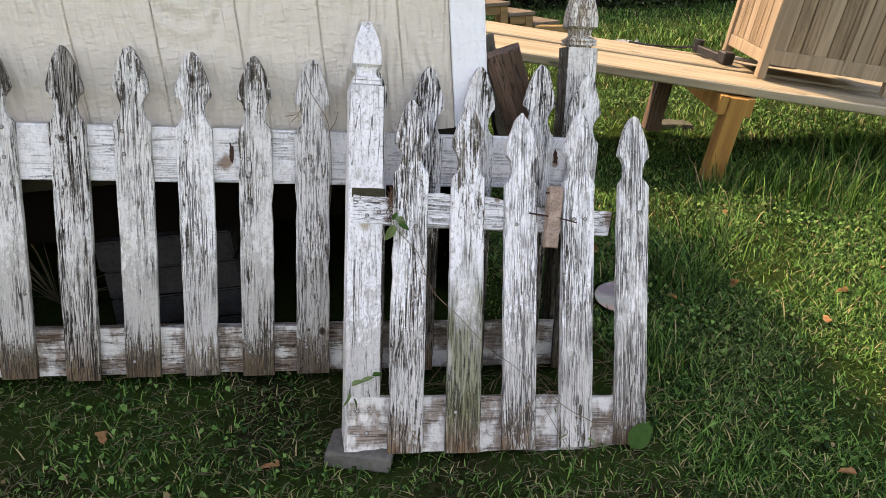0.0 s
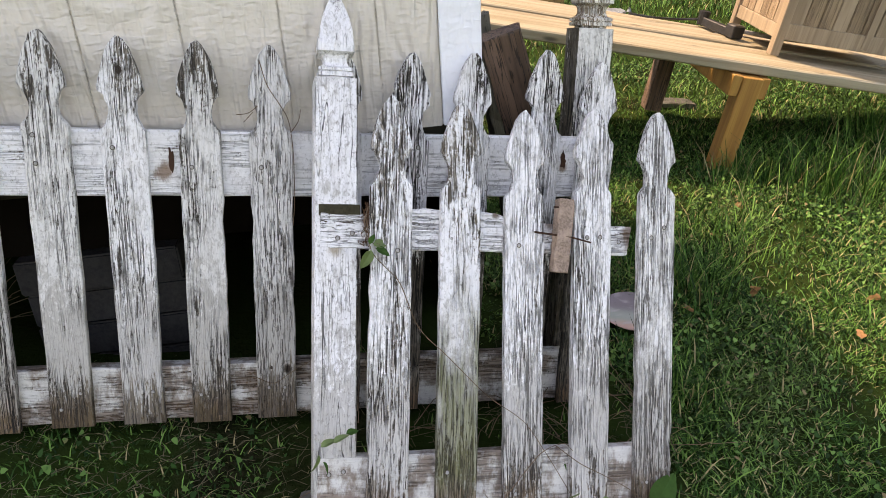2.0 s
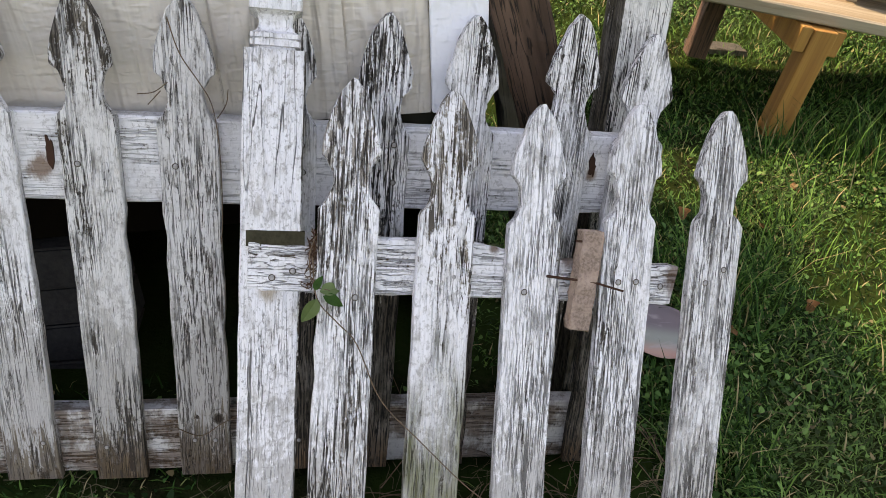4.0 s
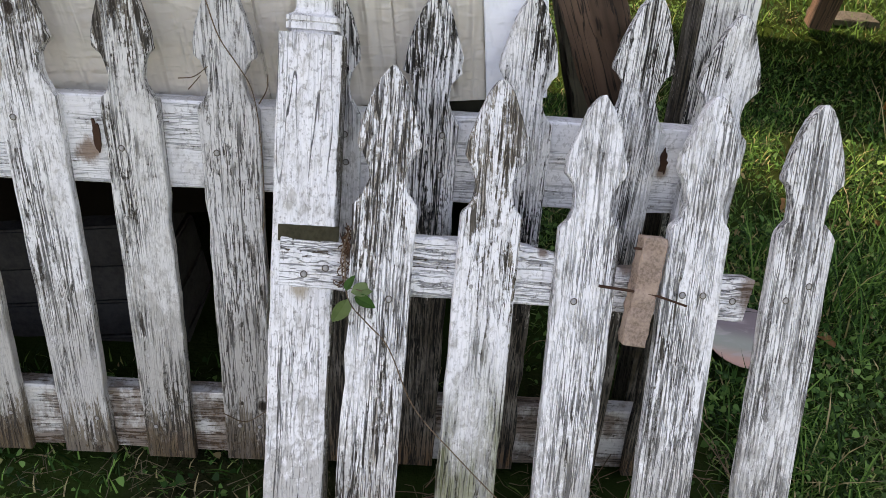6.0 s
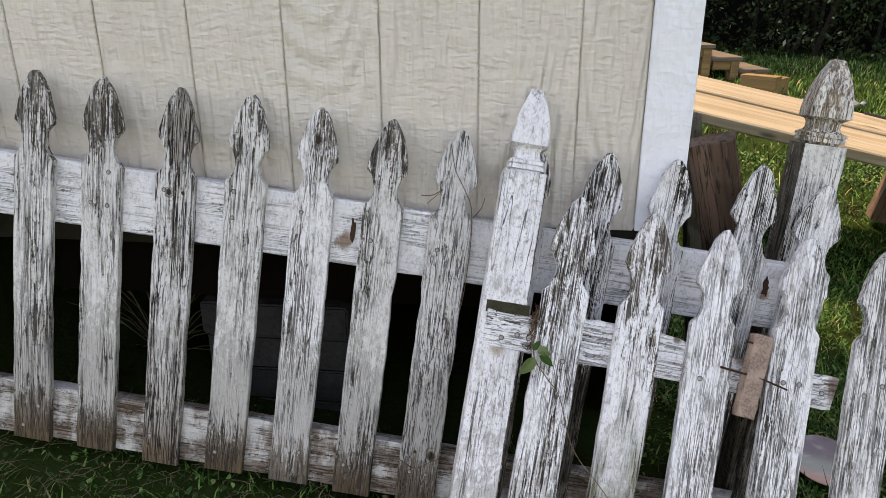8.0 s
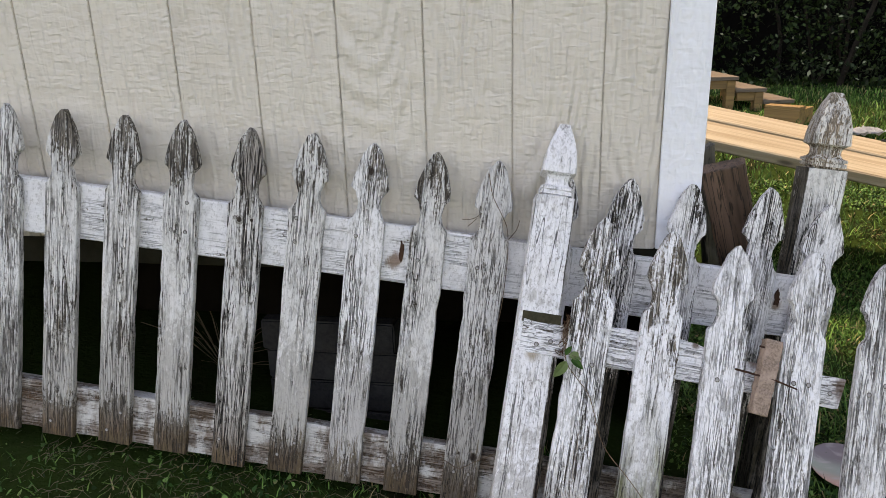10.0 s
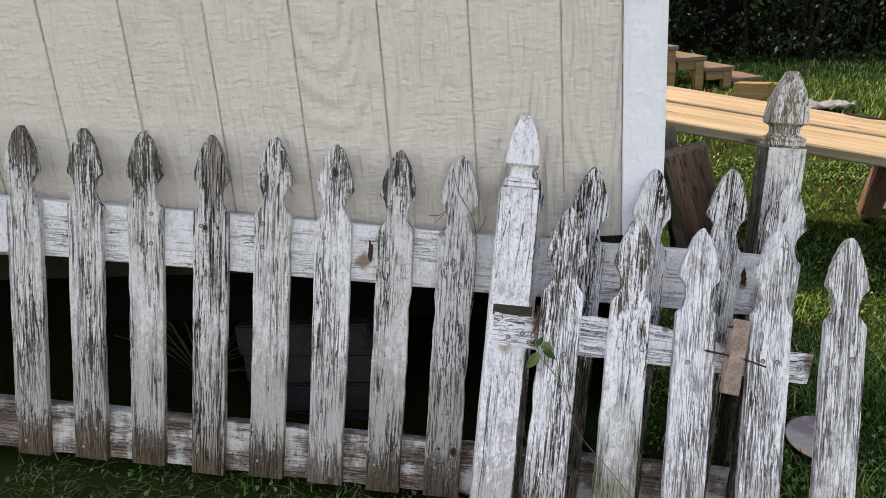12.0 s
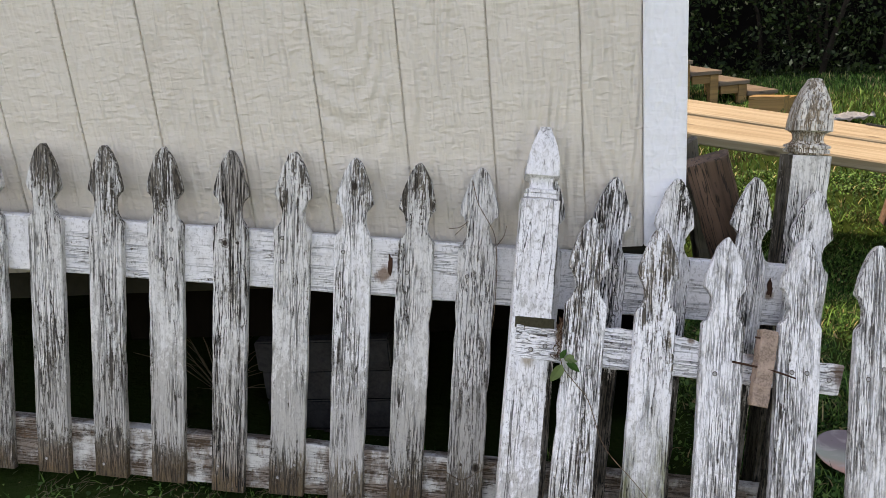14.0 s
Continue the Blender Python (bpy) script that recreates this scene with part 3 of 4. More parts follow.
def square_ring(h, z, round_off=0.12):
    c = h * round_off
    return [(-h + c, -h, z), (h - c, -h, z), (h, -h + c, z), (h, h - c, z), (h - c, h, z), (-h + c, h, z), (-h, h - c, z), (-h, -h + c, z)]


def post_body(length, half, seed):
    rng = random.Random(seed)
    rings = []
    n = 24
    for i in range(n + 1):
        z = length * i / n
        rings.append([(x + rng.uniform(-0.0007, 0.0007), y + rng.uniform(-0.0007, 0.0007), z) for x, y, _ in square_ring(half, z, 0.06)])
    return loft(rings)


def finial_mesh(half, flare=0.86, collar=0.82, neck=0.55, k=1.0):
    """Square gothic post head: collar, scooped neck, hooked straight-sided bullet."""
    prof = [(0.66, 0.0), (0.66, 0.0045), (collar, 0.005), (collar, 0.013), (collar - 0.09, 0.0135), (collar - 0.09, 0.0155), (collar, 0.016), (collar, 0.022), (neck + 0.08, 0.027), (neck, 0.034), (neck, 0.043),
            (neck + 0.06, 0.050), (flare - 0.06, 0.0555), (flare, 0.056), (flare, 0.060), (flare * 0.985, 0.076), (flare * 0.91, 0.100), (flare * 0.74, 0.129), (flare * 0.55, 0.151), (flare * 0.38, 0.166), (flare * 0.32, 0.174), (flare * 0.2, 0.176)]
    return loft([square_ring(half * h, z * k, 0.09) for h, z in prof])


def panel_frame(c, u, v, n, drop):
    """Origin at the foot of the panel; x along the rails, y into the panel, z up the pickets."""
    c, u, v, n = Vector(c), Vector(u).normalized(), Vector(v).normalized(), Vector(n).normalized()
    return axes(c - drop * v, u, -n, v)


# the panel that leans on the shed
BACK = panel_frame((-0.4297, -0.0726, 0.6982), (0.99273, 0.01094, -0.11986), (0.11691, 0.14914, 0.98188), (0.02862, -0.98876, 0.14677), 0.582)


def build_back_panel():
    p = thing("picket_fence_panel", BACK, "long white picket fence panel with peeling paint leaning on the shed", "fence panel", "fence panels")
    rng = random.Random(11)
    centres = [-1.87, -1.71, -1.55, -1.39, -1.229, -1.07, -0.909, -0.750, -0.589, -0.433, -0.277, -0.125, 0.027, 0.181, 0.326, 0.479, 0.639, 0.783]
    heights = [0.873, 0.875, 0.873, 0.872, 0.874, 0.875, 0.874, 0.877, 0.887, 0.884, 0.878, 0.879, 0.873, 0.872, 0.867, 0.871, 0.886, 0.867]
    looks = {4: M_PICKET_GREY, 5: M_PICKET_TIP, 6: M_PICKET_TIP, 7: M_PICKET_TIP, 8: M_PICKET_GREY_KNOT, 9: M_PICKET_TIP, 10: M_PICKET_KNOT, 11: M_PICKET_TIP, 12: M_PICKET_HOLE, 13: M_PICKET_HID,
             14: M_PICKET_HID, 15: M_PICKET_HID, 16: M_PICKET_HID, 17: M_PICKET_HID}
    for i, (u, h) in enumerate(zip(centres, heights)):
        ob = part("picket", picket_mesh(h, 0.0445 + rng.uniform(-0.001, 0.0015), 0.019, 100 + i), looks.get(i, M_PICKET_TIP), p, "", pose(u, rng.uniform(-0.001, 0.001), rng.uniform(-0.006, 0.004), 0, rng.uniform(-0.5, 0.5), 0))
        for z in (0.605, 0.665, 0.085, 0.035):
            for s in (-1, 1):
                if rng.random() < 0.42:
                    nail(ob, s * (0.017 + rng.uniform(0, 0.008)), -0.0005, z + rng.uniform(-0.014, 0.014))
    part("rail", plank((-1.98, 0.0195, 0.545), (0.812, 0.0575, 0.688), 0, 0.003, 0.0012, 0.06, 21), M_RAIL, p, "peeling white upper rail")
    part("rail", plank((-1.98, 0.0195, 0.004), (0.79, 0.0575, 0.139), 0, 0.003, 0.0015, 0.06, 22), M_RAIL_LOW, p, "peeling white lower rail, stained")
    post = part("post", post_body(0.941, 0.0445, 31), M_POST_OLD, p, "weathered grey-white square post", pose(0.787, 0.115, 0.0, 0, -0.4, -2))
    part("finial", finial_mesh(0.0455, 0.90, 0.90, 0.60, 1.0), M_FINIAL_OLD, post, "weathered brown-grey pointed post head", pose(0, 0, 0.942))
    # rusted bits of old hardware on the upper rail
    for u, z, w, h in ((-0.186, 0.625, 0.014, 0.052), (0.705, 0.634, 0.013, 0.040)):
        rr = random.Random(int(abs(u) * 1000))
        ring = []
        for k in range(18):
            a = 6.2832 * k / 18
            q = 1.0 + rr.uniform(-0.38, 0.25)
            ring.append((u + 0.5 * w * q * math.cos(a), z + 0.5 * h * q * math.sin(a)))
        part("rust_scab", loft([[(x, 0.0165, y) for x, y in ring], [(x, 0.0205, y) for x, y in ring]]), M_RUST, p, "rusty remains of a bracket")
    return p


build_back_panel()

# the short panel that leans on the long one
FRONT = panel_frame((0.178, -0.237, 0.56186), (0.98431, 0.03564, -0.17283), (0.14289, 0.41379, 0.89909), (0.10356, -0.90967, 0.40220), 0.612)


def build_front_panel():
    p = thing("picket_fence_panel", FRONT, "short white picket fence panel with peeling paint leaning on another panel", "fence panel", "fence panels")
    rng = random.Random(12)
    foot = [-0.338, -0.190, -0.040, 0.115, 0.271]
    head = [-0.350, -0.200, -0.057, 0.106, 0.262]
    low = [0.0, 0.0, 0.006, 0.010, 0.014]
    tall = [0.895, 0.892, 0.879, 0.890, 0.888]
    looks = [M_PICKET_WORN, M_PICKET_MOSS, M_PICKET_FINE, M_PICKET_FINE, M_PICKET_GREY]
    pins = [(0.574,), (0.605,), (0.590,), (0.600,), (0.600, 0.628)]
    for i in range(5):
        turn = math.degrees(math.atan2(head[i] - foot[i], tall[i]))
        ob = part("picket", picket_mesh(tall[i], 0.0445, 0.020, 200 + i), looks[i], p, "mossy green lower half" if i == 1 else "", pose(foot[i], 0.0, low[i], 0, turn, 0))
        for z in pins[i] + (0.11, 0.05):
            for s in (-1, 1):
                if rng.random() < (0.85 if z > 0.2 else 0.2):
                    nail(ob, s * (0.014 + rng.uniform(0, 0.009)), -0.0008, z + rng.uniform(-0.006, 0.006))
    part("rail", plank((-0.484, 0.0205, 0.0), (0.300, 0.0575, 0.140), 0, 0.003, 0.0014, 0.05, 41), M_RAIL_LOW, p, "peeling white lower rail with dark stains")
    bm = plank((-0.492, 0.0205, 0.574), (0.207, 0.0575, 0.662), 0, 0.003, 0.0014, 0.02, 42)
    for v in bm.verts:                # the top edge is rotted down toward both ends
        if v.co.z > 0.64:
            x = v.co.x
            cut = 0.015 if x < -0.38 else 0.0
            cut += 0.022 * max(0.0, min(1.0, (x + 0.15) / 0.15)) + 0.004 * noise.noise((x * 60, 3, v.co.y * 40))
            v.co.z -= cut
        if v.co.x > 0.195:
            v.co.x += 0.012 * noise.noise((v.co.z * 70, 1.0, v.co.y * 60))
    part("rail", bm, M_RAIL_FRONT, p, "rotting white upper rail with a split top edge")
    post_at = pose(-0.444, 0.0665, 0.0, 0, -1.35, 0)
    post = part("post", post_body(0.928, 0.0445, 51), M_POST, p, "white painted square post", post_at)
    part("finial", finial_mesh(0.0445), M_FINIAL, post, "white pointed post head", pose(0, 0, 0.929))
    part("notch", plank((-0.036, -0.0452, 0.641), (0.05, -0.040, 0.665), 0, 0.0, 0.0006, 0.02, 52), M_NOTCH, post, "dark bare notch above the rail")
    # a scrap of lumber caught between two pickets on its long nails
    scrap = part("wood_scrap", plank((-0.0175, -0.012, -0.082), (0.0175, 0.018, 0.080), 2, 0.002, 0.0014, 0.012, 61), M_SCRAP, p, "small pinkish wood scrap hung on long rusty nails", pose(0.033, -0.004, 0.615, 0, 4.0, 0))
    part("rusty_nail", tube([(-0.070, -0.014, 0.000), (-0.02, -0.010, -0.001), (0.02, -0.010, -0.003), (0.062, -0.016, -0.010)], 0.0024, 0.0018), M_RUST, scrap, "long rusty nail")
    part("rusty_nail", tube([(-0.028, -0.006, 0.06), (0.0, -0.004, 0.061)], 0.002), M_RUST, scrap, "short rusty nail")
    for x, z in ((-0.455, 0.595), (-0.425, 0.606), (-0.46, 0.105), (-0.43, 0.11), (-0.435, 0.05), (0.18, 0.605)):
        ob = nail(p, x, 0.019, z)
    return p


build_front_panel()

# a flat stone under the foot of the short panel
def build_stone():
    bm = plank((-0.09, -0.055, 0.0), (0.075, 0.06, 0.045), 0, 0.006, 0.003, 0.02, 71)
    ob = link_mesh("foot_stone", bm, M_STONE)
    ob.matrix_basis = pose(-0.345, -0.455, ground_z(-0.345, -0.455) - 0.006, -3, 5, -14)
    tagged(ob, "flat grey stone in the grass under the short panel", "stone")


build_stone()


# ---- boards leaning by the shed corner ----
def leaning_board(name, top, foot, width, thick, turn, mat, label, seed):
    top, foot = Vector(top), Vector(foot)
    z = (top - foot).normalized()
    x = (Matrix.Rotation(radians(turn), 3, "Z") @ Vector((1, 0, 0)))
    x = (x - z * x.dot(z)).normalized()
    bm = plank((-width / 2, -thick / 2, 0), (width / 2, thick / 2, (top - foot).length), 2, 0.003, 0.002, 0.04, seed)
    ob = link_mesh(name, bm, mat)
    ob.matrix_basis = axes(foot, x, z.cross(x), z)
    return tagged(ob, label, "board")


leaning_board("rotten_board", (0.150, 0.068, 0.955), (0.45, 0.34, -0.01), 0.10, 0.04, -6, M_ROTTEN_SHADE, "rotten dark brown board leaning on the shed corner", 81)
leaning_board("grey_board", (0.122, 0.15, 0.985), (0.30, 0.42, 0.0), 0.05, 0.02, 35, M_OLDGREY, "thin weathered grey board leaning on the shed corner", 82)


# ---- plank table on a trestle, tilted with the slope of the lawn ----
T_X, T_Y, T_Z = Vector((0.971, -0.124, -0.202)), Vector((0.140, 0.988, 0.067)), Vector((0.192, -0.093, 0.977))
TABLE = axes((1.817, 1.556, 0.507), T_X, T_Y, T_Z)


def build_table():
    t = thing("plank_table", TABLE, "long work table of new yellow pine planks on a sawn trestle", "table")
    for i, (a, b, lift) in enumerate(((-0.260, -0.038, 0.0), (-0.022, 0.168, -0.012), (0.186, 0.372, -0.002), (0.388, 0.590, -0.012))):
        part("plank", plank((-1.66 + 0.02 * i, a, lift - 0.046), (1.55 - 0.03 * i, b, lift), 0, 0.006, 0.0012, 0.2, 90 + i), M_LUMBER, t)

    def trestle(x):
        part("trestle_beam", plank((x - 0.085, -0.300, -0.145), (x - 0.042, 0.56, -0.052), 1, 0.003, 0.001, 0.2, 95), M_LEG, t, "orange-brown trestle beam")
        part("trestle_beam", plank((x + 0.052, -0.285, -0.145), (x + 0.092, 0.56, -0.052), 1, 0.003, 0.001, 0.2, 94), M_LEG, t, "orange-brown trestle beam")
        for y in (-0.305, 0.44):
            x0 = x - 0.12 * (y > 0)
            # back legs get the dark wood in place of the table's shade
            part("leg", plank((x0 - 0.040, y, -0.50 + 0.03 * (y > 0)), (x0 + 0.050, y + 0.09, -0.054), 2, 0.003, 0.001, 0.1, 96), M_ROTTEN_SHADE if y > 0 else M_LEG, t, "back leg, dark brown to paint the shade under the table" if y > 0 else "orange-brown sawn leg")
    trestle(-0.20)
    trestle(1.42)
    part("brace", plank((-0.95, 0.06, -0.10), (-0.30, 0.10, -0.05), 0, 0.003, 0.001, 0.1, 97), M_LEG, t, "short brace under the planks")


build_table()


def build_cabinet():
    """Weathered beadboard cabinet with legs, standing on the table."""
    c = thing("cabinet", TABLE @ pose(0.0, 0.0, 0.003), "weathered brown beadboard wooden cabinet standing on the plank table", "cabinet")
    w, d, h, lift = 0.68, 0.50, 0.80, 0.075
    for a, b in ((0, 0), (w, 0), (0, d), (w, d)):
        part("leg", plank((a - 0.022, b - 0.022, 0.0), (a + 0.022, b + 0.022, h), 2, 0.003, 0.001, 0.1, 110 + int(a * 100 + b * 10)), M_CAB_PALE, c, "faded square corner leg")

    def sheet(lo, hi, axis, n):
        for i in range(n):
            a, b = list(lo), list(hi)
            step = (hi[axis] - lo[axis]) / n
            a[axis], b[axis] = lo[axis] + step * i + 0.0014, lo[axis] + step * (i + 1) - 0.0014
            part("slat", box(a, b, 0.003), M_CABINET if (i * 7 + n) % 3 else M_CAB_PALE, c)
    sheet((0.022, -0.006, lift + 0.06), (w - 0.022, 0.006, h - 0.05), 0, 9)
    sheet((-0.006, 0.022, lift + 0.06), (0.006, d - 0.022, h - 0.05), 1, 6)
    sheet((w - 0.006, 0.022, lift + 0.06), (w + 0.006, d - 0.022, h - 0.05), 1, 6)
    part("back_panel", box((0.022, d - 0.014, lift), (w - 0.022, d - 0.004, h), 0.002), M_CABINET, c)
    part("floor_panel", box((0.022, 0.01, lift + 0.02), (w - 0.022, d - 0.016, lift + 0.035), 0.002), M_CABINET, c)
    for lo, hi, ax in (((0.022, -0.014, lift), (w - 0.022, 0.010, lift + 0.075), 0), ((0.022, -0.014, h - 0.07), (w - 0.022, 0.010, h), 0),
                       ((-0.014, 0.022, lift), (0.010, d - 0.022, lift + 0.06), 1), ((-0.014, 0.022, h - 0.06), (0.010, d - 0.022, h), 1),
                       ((w - 0.010, 0.022, lift), (w + 0.014, d - 0.022, lift + 0.06), 1)):
        part("rail", plank(lo, hi, ax, 0.002, 0.0008, 0.06, 120), M_CAB_PALE, c, "faded frame rail")
    part("top", plank((-0.04, -0.04, h), (w + 0.04, d + 0.03, h + 0.025), 0, 0.004, 0.001, 0.1, 121), M_CABINET, c, "weathered cabinet top")
    part("batten", plank((0.40, -0.018, lift + 0.01), (0.435, -0.0145, h - 0.06), 2, 0.001, 0.0006, 0.06, 122), M_CAB_PALE, c, "faded upright batten")


build_cabinet()


def build_clamp():
    """Dark bar tool with a round end that lies on the table."""
    t = thing("bar_tool", TABLE @ pose(-0.155, 0.545, 0.032, 0, 0, -74), "dark steel bar tool lying on the plank table", "tool")
    L = 0.25
    part("bar", plank((0.02, -0.02, -0.03), (L, 0.02, 0.012), 0, 0.004, 0.001, 0.05, 131), M_BLACK, t)
    part("knob", tube([(0.0, 0.0, -0.03), (0.0, 0.0, 0.04)], 0.028, 0.03, 12), M_BLACK, t, "round dark knob")
    part("jaw", plank((L - 0.02, -0.035, -0.03), (L + 0.05, 0.035, 0.035), 0, 0.006, 0.001, 0.03, 132), M_BLACK, t, "dark jaw")
    part("rod", tube([(L + 0.02, 0.0, 0.01), (L + 0.06, 0.2, 0.0), (L + 0.06, 0.45, -0.005)], 0.011, 0.011, 8), M_NAIL, t, "pale metal rod")
    part("cable", tube(smooth_line([(0.0, 0.0, 0.0), (-0.03, -0.12, -0.02), (-0.02, -0.3, -0.023), (-0.06, -0.42, -0.023)]), 0.006), M_BLACK, t, "black cable")
    ob = link_mesh("dark_case", plank((-0.04, -0.06, 0.0), (0.10, 0.06, 0.075), 0, 0.008, 0.001, 0.04, 135), M_BLACK)
    ob.matrix_basis = TABLE @ pose(1.13, 0.36, 0.002, 0, 0, 10)
    tagged(ob, "small dark plastic case on the plank table", "case")


build_clamp()


# ---- wooden steps on the lawn ----
def build_steps():
    base = thing("wooden_steps", pose(1.0, 6.45, ground_z(1.5, 6.8), 0, 0, 10), "flight of new wooden garden steps standing on the lawn", "steps")
    g = base.matrix_basis.translation.z
    for k in range(4):
        x, top = 0.02 + 0.31 * k, 0.71 - g - 0.128 * k
        part("tread", plank((x, -0.03, top - 0.04), (x + 0.335, 0.95, top), 1, 0.004, 0.001, 0.2, 140 + k), M_TREAD, base, "weathered grey-brown tread")
        part("riser", plank((x + 0.03, 0.0, top - 0.13), (x + 0.26, 0.035, top - 0.042), 0, 0.003, 0.001, 0.2, 150 + k), M_TREATED, base)
        for xx, yy in ((x + 0.22, -0.01), (x + 0.22, 0.85)):
            part("post", plank((xx, yy, -0.1), (xx + 0.09, yy + 0.09, top - 0.042), 2, 0.003, 0.001, 0.2, 160 + k), M_TREATED, base)
    at = pose(1.76, 5.85, ground_z(1.8, 5.9) - 0.07, 0, 0, -38) @ Matrix.Scale(0.8, 4)
    box_thing = thing("step_box", at, "low open frame of yellow lumber beside the wooden steps", "wooden frame")
    for lo, hi, ax in (((0, 0, 0.0), (0.42, 0.04, 0.25), 0), ((0, 0.38, 0.0), (0.42, 0.42, 0.25), 0), ((0.0, 0.042, 0.0), (0.04, 0.378, 0.25), 1), ((0.38, 0.042, 0.0), (0.42, 0.378, 0.25), 1), ((0.0, 0.0, 0.252), (0.42, 0.18, 0.285), 0)):
        part("side_board", plank(lo, hi, ax, 0.003, 0.001, 0.1, 170), M_TREATED, box_thing)


build_steps()


def build_litter():
    bm = bmesh.new()
    n = 14
    rows = [[bm.verts.new((0.5 * i / n - 0.25, 0.3 * j / n - 0.15, 0.03 + 0.05 * noise.noise((i * 0.5, j * 0.5, 2)) + 0.03 * noise.noise((i * 1.3, j * 1.1, 5)))) for i in range(n)] for j in range(n)]
    for a, b in zip(rows, rows[1:]):
        for i in range(n - 1):
            bm.faces.new((a[i], a[i + 1], b[i + 1], b[i]))
    bmesh.ops.solidify(bm, geom=bm.faces[:], thickness=0.003)
    ob = link_mesh("plastic_sheet", bm, M_PLASTIC, True)
    ob.matrix_basis = pose(2.37, 5.15, ground_z(2.37, 5.15) + 0.03, 0, 0, 10)
    tagged(ob, "crumpled pale plastic sheet lying on the lawn", "plastic sheet")
    ob = link_mesh("old_plank", plank((-0.14, -0.07, 0.0), (0.14, 0.07, 0.03), 0, 0.004, 0.004, 0.04, 181), M_OLDGREY)
    ob.matrix_basis = pose(1.66, 2.25, ground_z(1.66, 2.25) + 0.004, 0, 6, -8)
    tagged(ob, "half-buried grey plank in the grass under the table", "plank")


build_litter()


def build_tray():
    """Round shallow tray lying in the grass behind the panels."""
    n = 40
    rings = []
    for r, z in ((0.0, 0.0), (0.10, 0.002), (0.17, 0.006), (0.195, 0.018), (0.21, 0.030), (0.214, 0.026), (0.198, 0.010), (0.17, -0.004), (0.0, -0.006)):
        rings.append([(max(r, 0.0005) * math.cos(6.2832 * i / n), max(r, 0.0005) * math.sin(6.2832 * i / n), z) for i in range(n)])
    ob = link_mesh("round_tray", loft(rings), M_TRAY, True)
    ob.matrix_basis = pose(0.595, 0.225, ground_z(0.595, 0.225) + 0.025, 9, 4, -18) @ Matrix.Scale(0.44, 4)
    tagged(ob, "faded round tray with pink and grey-green swirls lying in the grass", "tray")


build_tray()


# ---- vine and leaves on the short panel ----
def build_vine():
    v = thing("vine", FRONT, "thin dry vine with a few green leaves climbing the short panel", "vine")
    f = lambda u, w, y=-0.006: (u, y, w + 0.612)
    lines = [[f(-0.398, 0.02, -0.004), f(-0.389, -0.04, -0.012), f(-0.358, -0.075, -0.012), f(-0.326, -0.109, -0.010), f(-0.282, -0.200, 0.004), f(-0.218, -0.262, -0.010), f(-0.130, -0.345, -0.004),
              f(-0.05, -0.40, -0.01), f(0.003, -0.468, -0.008), f(0.05, -0.54, -0.012), f(0.085, -0.60, -0.02), f(0.12, -0.66, -0.03)],
             [f(-0.075, -0.555), f(-0.03, -0.50), f(0.003, -0.468), f(0.045, -0.452, -0.012), f(0.07, -0.47)],
             [f(0.03, -0.458), f(0.09, -0.50), f(0.15, -0.53), f(0.22, -0.57, -0.02), f(0.27, -0.63, -0.03), f(0.33, -0.70, -0.04)],
             [f(-0.395, 0.05, 0.0), f(-0.402, 0.02, 0.0), f(-0.395, -0.02, -0.01), f(-0.370, -0.028, -0.012)]]
    for k, line in enumerate(lines):
        part("stem", tube(smooth_line(line), 0.0011, 0.0007, 5), M_VINE, v)
    for u, w, size, a, b, c, m in ((-0.389, -0.040, 0.046, 60, 115, -20, M_LEAF_PALE), (-0.385, -0.030, 0.040, 60, -12, 25, M_LEAF_PALE), (-0.380, -0.036, 0.034, 60, 20, 0, M_LEAF), (-0.392, -0.028, 0.024, 40, -70, 20, M_LEAF),
                                   (-0.485, -0.455, 0.04, 30, 100, 0, M_LEAF_PALE), (-0.48, -0.44, 0.036, 30, -30, 10, M_LEAF_PALE), (-0.455, -0.432, 0.034, 30, -35, 0, M_LEAF_PALE), (-0.43, -0.415, 0.03, 40, -15, 20, M_LEAF), (-0.475, -0.47, 0.03, 20, 60, 0, M_LEAF),
                                   (0.262, -0.60, 0.092, 70, -50, 0, M_LEAF), (0.045, -0.495, 0.022, 30, 60, 0, M_LEAF), (0.085, -0.56, 0.03, 30, 150, 0, M_LEAF_PALE), (0.14, -0.575, 0.03, 30, 20, 0, M_LEAF_PALE)):
        part("leaf", leaf(size, 0.62 if size > 0.05 else 0.5), m, v, "", pose(u, -0.016, w + 0.612, a, b, c))
    t = thing("dry_tendril", BACK, "dry brown tendril clinging to a picket", "vine")
    g = lambda u, w, y=-0.004: (u, y, w + 0.582)
    for line in ([g(0.005, 0.26), g(0.02, 0.21), g(0.045, 0.17), g(0.062, 0.14), g(0.07, 0.10), g(0.074, 0.04), g(0.074, -0.05), g(0.07, -0.1)], [g(0.07, 0.11, 0.01), g(0.085, 0.135, 0.0), g(0.09, 0.16, -0.01)],
                 [g(-0.045, 0.145, 0.0), g(-0.02, 0.15, -0.005), g(0.0, 0.165, 0.0)], [g(-0.03, 0.13, -0.004), g(-0.01, 0.152, -0.005)],
                 [g(-0.02, -0.47, -0.003), g(0.02, -0.485, -0.006), g(0.06, -0.46, -0.004), g(0.11, -0.43, -0.004)]):
        part("stem", tube(smooth_line(line), 0.0010, 0.0007, 5), M_VINE, t)


build_vine()


